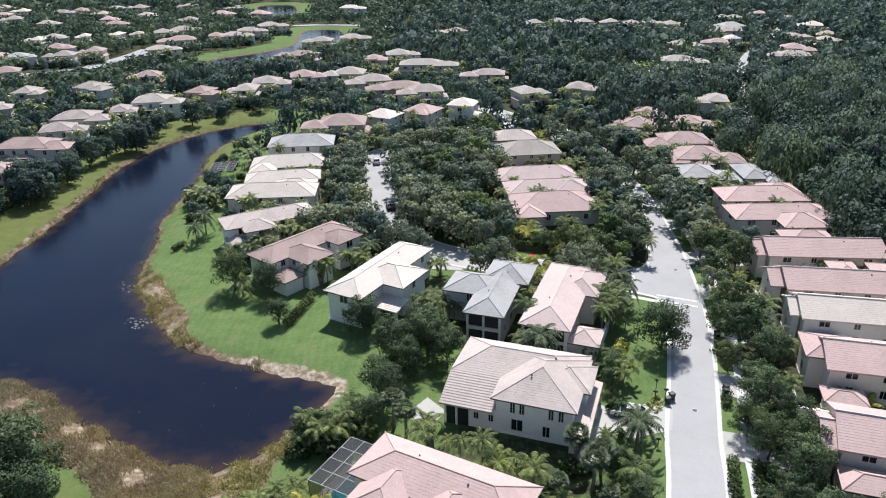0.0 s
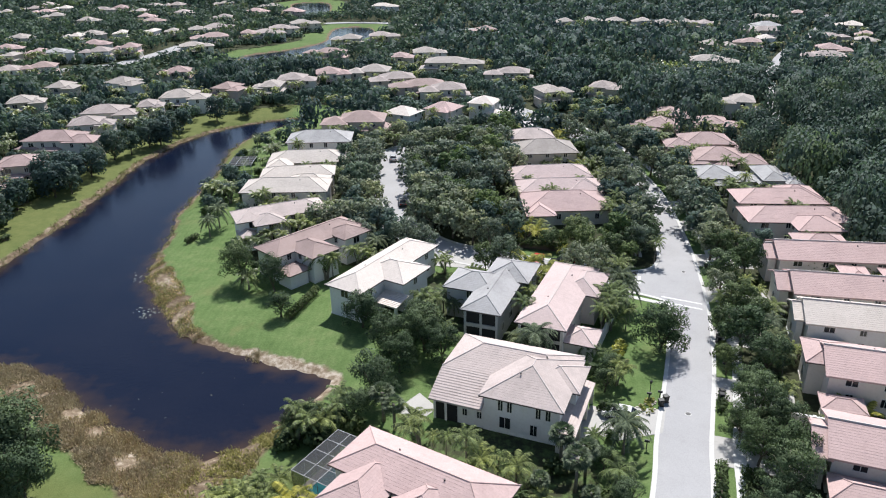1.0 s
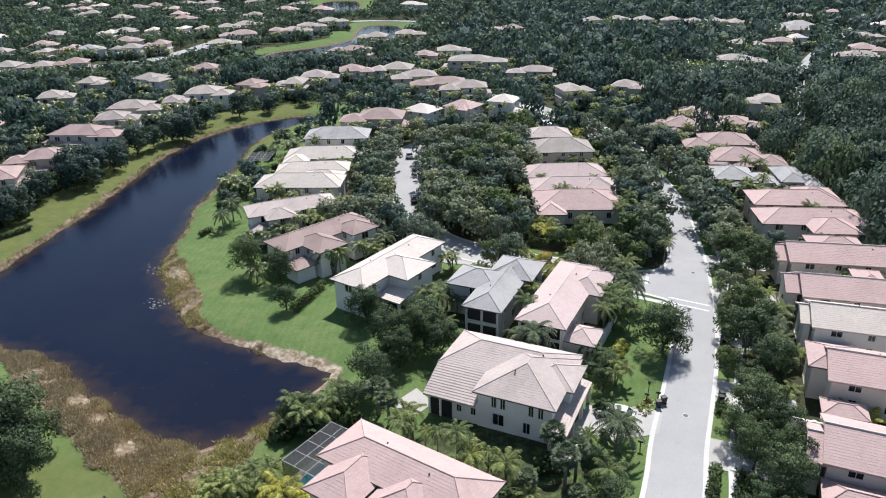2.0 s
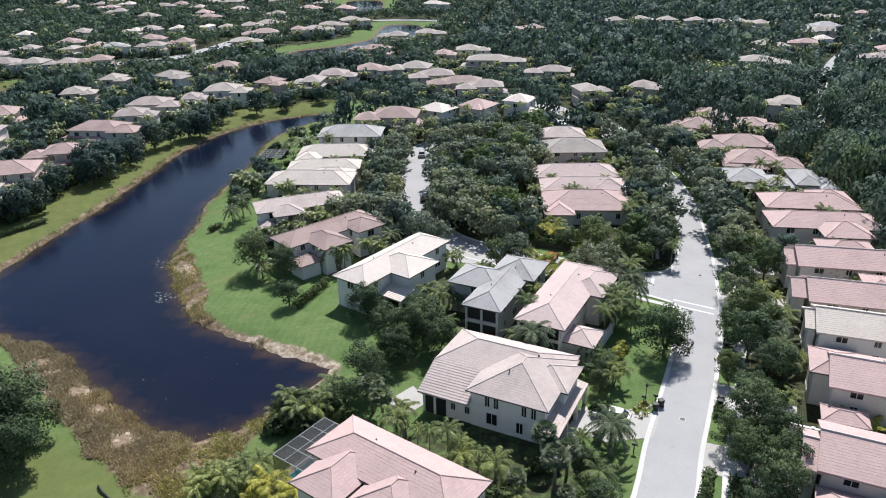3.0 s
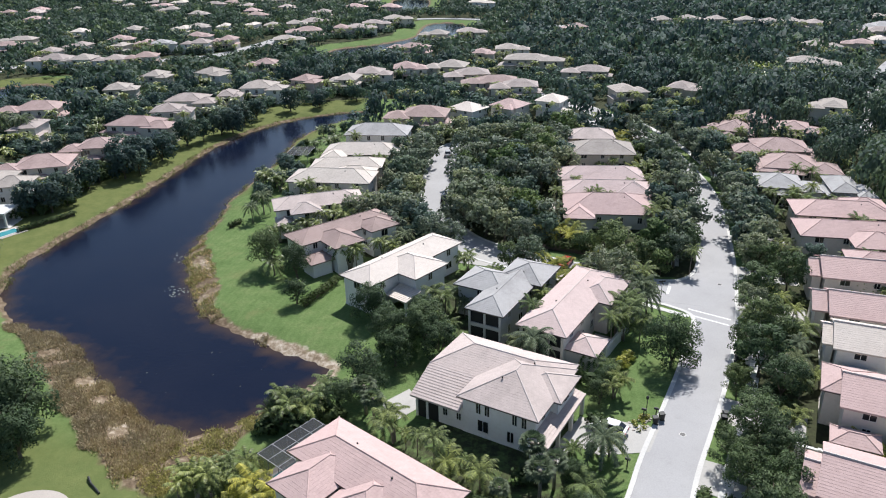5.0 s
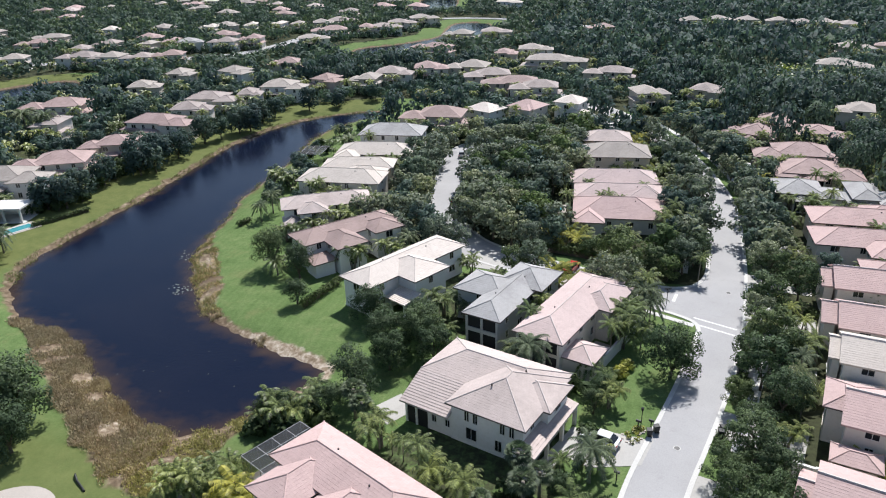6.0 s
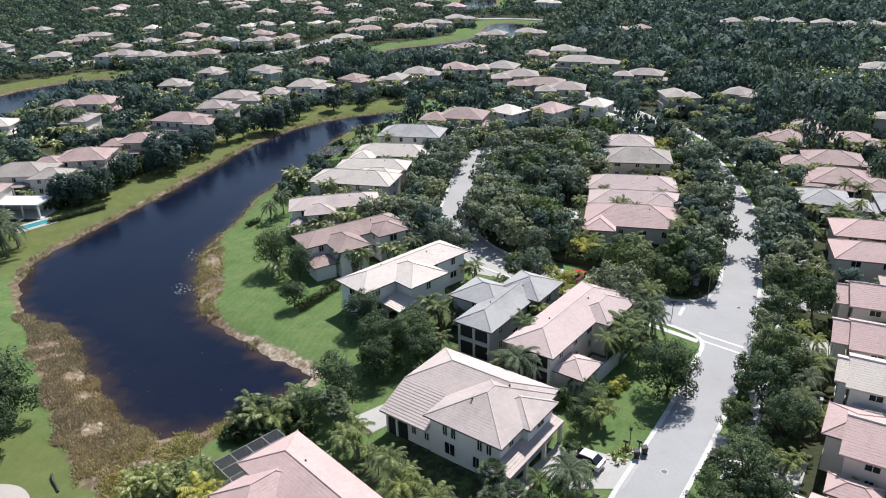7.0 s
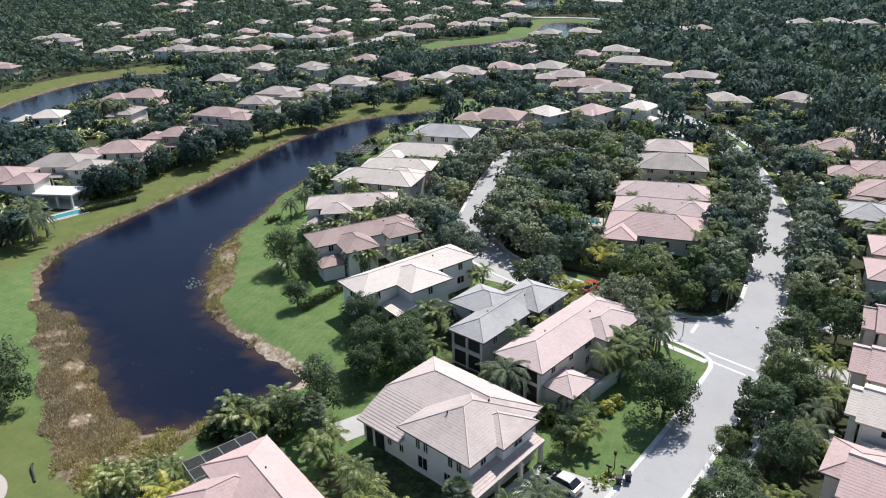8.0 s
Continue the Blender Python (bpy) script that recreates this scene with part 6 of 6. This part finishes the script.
def manhole(x, y):
    ob = thing("manhole_cover", x, y, 0.05, 0, "round dark iron manhole cover in the street", "manhole cover")
    part("lid", Shape().disc_prism(0, 0, -0.02, 0.008, 0.33, 0.33, 18), STEEL, ob)
    part("rim", Shape().disc_prism(0, 0, -0.02, 0.004, 0.42, 0.42, 18), CONCRETE, ob)


for x, y in ((31.2, 75.9), (40.9, 117.6), (43.0, 148.0)):
    manhole(x, y)


def hedge(x, y, length, turn, h=1.5, w=1.1, label="clipped dark green hedge"):
    ob = thing("hedge", x, y, 0, turn, label if "kerb" in label else label + " beside the lawn", "hedge")
    n = int(length * 1.6)
    cs = np.stack([np.linspace(-length / 2, length / 2, n).repeat(3), np.tile((-w / 4, 0, w / 4), n), np.tile((h * 0.5, h * 0.68, h * 0.5), n)], 1)
    cs = cs + rng.normal(scale=0.05, size=cs.shape)
    part("foliage", quad_mesh("foliage", leaf_cloud(cs, np.full(len(cs), 0.5), 26, 0.2, 1.0), LEAF["hedge"]), None, ob)
    part("stem", Shape().box(-length / 2, -0.12, -0.4, length / 2, 0.12, h * 0.5), BARK, ob)
    FOOT.append((x, y, length / 2, w / 2, math.cos(radians(turn)), math.sin(radians(turn))))
    return ob


hedge(-24.6, 103.4, 9.6, 76, 1.7, 1.6)
hedge(14.4, 127.6, 11.0, -15, 2.1, 1.6)
hedge(-54.0, 131.0, 3.0, 70, 0.9)
hedge(-95.4, 126.0, 12.0, 66, 0.9)
# low leafy strips set along the dark bands of the verge
for x, y, length, turn in ((31.6, 63.2, 6.5, 73), (34.3, 62.6, 6.0, 73), (36.0, 78.0, 3.2, 72), (39.9, 91.6, 2.8, 74), (41.6, 98.5, 3.5, 76)):
    hedge(x, y, length, turn, 0.7, 1.3, "low dark leafy strip on the verge by the kerb")

SCREEN_ROOF = Nodes("screen_mesh", 0.7).base((0.03, 0.033, 0.037)).mat
st = SCREEN_ROOF.node_tree
clear, blend = st.nodes.new("ShaderNodeBsdfTransparent"), st.nodes.new("ShaderNodeMixShader")
blend.inputs[0].default_value = 0.5
st.links.new(clear.outputs[0], blend.inputs[1])
st.links.new(st.nodes["Principled BSDF"].outputs[0], blend.inputs[2])
st.links.new(blend.outputs[0], st.nodes["Material Output"].inputs["Surface"])


def pool(x, y, turn, w, d, label="turquoise swimming pool with pale stone edge"):
    ob = thing("swimming_pool", x, y, 0, turn, label, "pool")
    part("deck", Shape().box(-w / 2 - 1.1, -d / 2 - 1.1, -0.5, w / 2 + 1.1, d / 2 + 1.1, 0.05), PAVER, ob)
    for x0, y0, x1, y1 in ((-w / 2 - 0.3, -d / 2 - 0.3, w / 2 + 0.3, -d / 2), (-w / 2 - 0.3, d / 2, w / 2 + 0.3, d / 2 + 0.3)):
        part("coping", Shape().box(x0, y0, 0.0, x1, y1, 0.12), CONCRETE, ob)
    for x0, x1 in ((-w / 2 - 0.3, -w / 2), (w / 2, w / 2 + 0.3)):
        part("coping", Shape().box(x0, -d / 2, 0.0, x1, d / 2, 0.12), CONCRETE, ob)
    part("water", Shape().box(-w / 2, -d / 2, -0.3, w / 2, d / 2, 0.08), POOL, ob)
    FOOT.append((x, y, w / 2 + 1.1, d / 2 + 1.1, math.cos(radians(turn)), math.sin(radians(turn))))
    return ob


BRONZE = plain("grey_bronze_frame", (0.34, 0.34, 0.35), 0.5)


def pool_enclosure(x, y, turn, w, d, h):
    ob = thing("pool_enclosure", x, y, 0, turn, "dark screened pool enclosure with slim grey frame", "pool enclosure")
    bar = lambda a, b: part("beam", Shape().tube([a, b], [0.045, 0.045], 4), BRONZE, ob)
    nx, ny = 3, 4
    for i in range(nx + 1):
        px = -w / 2 + w * i / nx
        bar((px, -d / 2, h), (px, d / 2, h))
        for py in (-d / 2, d / 2):
            bar((px, py, -0.3), (px, py, h))
    for j in range(ny + 1):
        py = -d / 2 + d * j / ny
        bar((-w / 2, py, h), (w / 2, py, h))
        bar((-w / 2, py, -0.3), (-w / 2, py, h))
    for i in range(nx):
        for j in range(ny):
            a, b = -w / 2 + w * i / nx, -d / 2 + d * j / ny
            part("screen_panel", Shape().box(a + 0.06, b + 0.06, h - 0.012, a + w / nx - 0.06, b + d / ny - 0.06, h + 0.012), SCREEN_ROOF, ob)
    for j in range(ny):
        b = -d / 2 + d * j / ny
        part("screen_panel", Shape().box(-w / 2 - 0.012, b + 0.06, 0.1, -w / 2 + 0.012, b + d / ny - 0.06, h - 0.06), SCREEN_ROOF, ob)
    FOOT.append((x, y, w / 2, d / 2, math.cos(radians(turn)), math.sin(radians(turn))))
    return ob


pool(-11.4, 62.2, -28.4, 3.0, 6.0)
pool_enclosure(-11.2, 62.5, -28.4, 5.4, 8.0, 3.2)
pool(8.6, 151.6, 5, 3.6, 2.6, "turquoise pool beside a villa")
pool(-100.4, 118.4, 66, 6.4, 2.6, "pale turquoise pool on the far bank")
pool_enclosure(-57.5, 176.0, 6, 6.0, 8.0, 3.0)


def garden_wall(x, y, turn, length, h=1.8):
    ob = thing("garden_wall", x, y, 0, turn, "white rendered garden wall with coping", "wall")
    part("wall", Shape().box(-length / 2, -0.12, -0.4, length / 2, 0.12, h), WALLS["white"], ob)
    part("coping", Shape().box(-length / 2 - 0.05, -0.18, h, length / 2 + 0.05, 0.18, h + 0.1), TRIM, ob)
    for px in (-length / 2, 0, length / 2):
        part("pier", Shape().box(px - 0.2, -0.2, -0.4, px + 0.2, 0.2, h + 0.22), WALLS["white"], ob)
    return ob


garden_wall(24.1, 96.2, 69, 11.5)
garden_wall(45.2, 73.0, -18, 4.5, 2.0)


def pavilion(x, y, turn):
    ob = thing("pool_pavilion", x, y, 0, turn, "white flat-roofed pool pavilion on the far bank", "pavilion")
    part("roof", Shape().box(-6, -3, 2.9, 6, 3, 3.25), TRIM, ob)
    for px in (-5.7, -2, 2, 5.7):
        part("post", Shape().box(px - 0.18, -2.9, -0.4, px + 0.18, -2.5, 2.9), TRIM, ob)
    part("wall", Shape().box(-5.8, 2.5, -0.4, 5.8, 2.9, 2.9), WALLS["white"], ob)
    part("terrace", Shape().box(-6.5, -3.2, -0.5, 6.5, 2.4, 0.08), CONCRETE, ob)
    FOOT.append((x, y, 6.5, 5, math.cos(radians(turn)), math.sin(radians(turn))))


pavilion(-108.5, 123.5, 14)


def lily_patch(x, y, n, spread, label, size=0.17):
    v, f = [], []
    for _ in range(n):
        cx, cy, r = x + rng.normal() * spread, y + rng.normal() * spread, rng.uniform(0.4, 1.3) * size
        k, a0 = len(v), rng.uniform(0, 6.28)
        v += [(cx + math.cos(a0 + 0.9 * i) * r, cy + math.sin(a0 + 0.9 * i) * r, WATER_Z + 0.02) for i in range(7)]
        f.append(tuple(range(k, k + 7)))
    s = Shape()
    s.v, s.f = v, f
    tagged(new("lily_pads", s.mesh("lily_pads", LILY)), label, "lily pads", "", "stuff")


LILY = plain("pale_lily_pads", (0.22, 0.24, 0.20), 0.5, vary=0.4)
lily_patch(-51.0, 102.9, 34, 1.1, "pale lily pads floating near the bank")
lily_patch(-57.5, 116.0, 30, 1.2, "pale lily pads floating near the bank")
lily_patch(-36.0, 77.0, 16, 5.0, "scattered pale leaves on the water", 0.07)


# a bent black tube laid on the lake lawn
def drain_pipe():
    ob = thing("drain_pipe", -33.4, 55.4, ground_z(-33.4, 55.4), -28, "curved black tube lying on the grass", "pipe")
    part("pipe", Shape().tube([(-1.7, 0.4, 0.1), (-1.2, 0.25, 0.35), (-0.4, 0.05, 0.2), (0.7, 0, 0.14), (1.8, -0.1, 0.1)], [0.13] * 5, 8), BIN, ob)


drain_pipe()


# a ring of yellow flowers round a garden bed by the letter box
def flower_bed(x, y, r, label):
    ob = thing("flower_bed", x, y, 0.0, 0, label, "flower bed")
    ring = [(math.cos(a) * r, math.sin(a) * r, 0.03) for a in np.linspace(0, 2 * math.pi, 19)[:-1]]
    for px, py, pz in ring[::2]:
        part("edging_stone", Shape().box(px - 0.16, py - 0.12, -0.1, px + 0.16, py + 0.12, 0.14), PAVER, ob)
    c = np.array([(rng.normal() * r * 0.4, rng.normal() * r * 0.4, 0.25) for _ in range(9)])
    part("foliage", quad_mesh("foliage", leaf_cloud(c, np.full(9, 0.3), 30, 0.13), LEAF["lime"]), None, ob)
    return ob


flower_bed(26.1, 76.7, 1.1, "round flower bed with yellow blooms on the lawn")
flower_bed(27.0, 78.3, 0.6, "small flower bed with yellow blooms beside the kerb")


# a pale paved turning place at the end of the lake lawn
ring = [(-37.4 + 5.4 * math.cos(a), 48.4 + 5.6 * math.sin(a)) for a in np.linspace(0, 2 * math.pi, 37)[:-1]]
pad = Shape().poly(*((px, py, 0.035) for px, py in ring))
for (ax, ay), (bx, by) in zip(ring, ring[1:] + ring[:1]):
    pad.poly((ax, ay, -0.6), (bx, by, -0.6), (bx, by, 0.035), (ax, ay, 0.035))
piece("pavement_4", pad, PAVER, "pale worn paved patch beside the lawn", category="pavement")
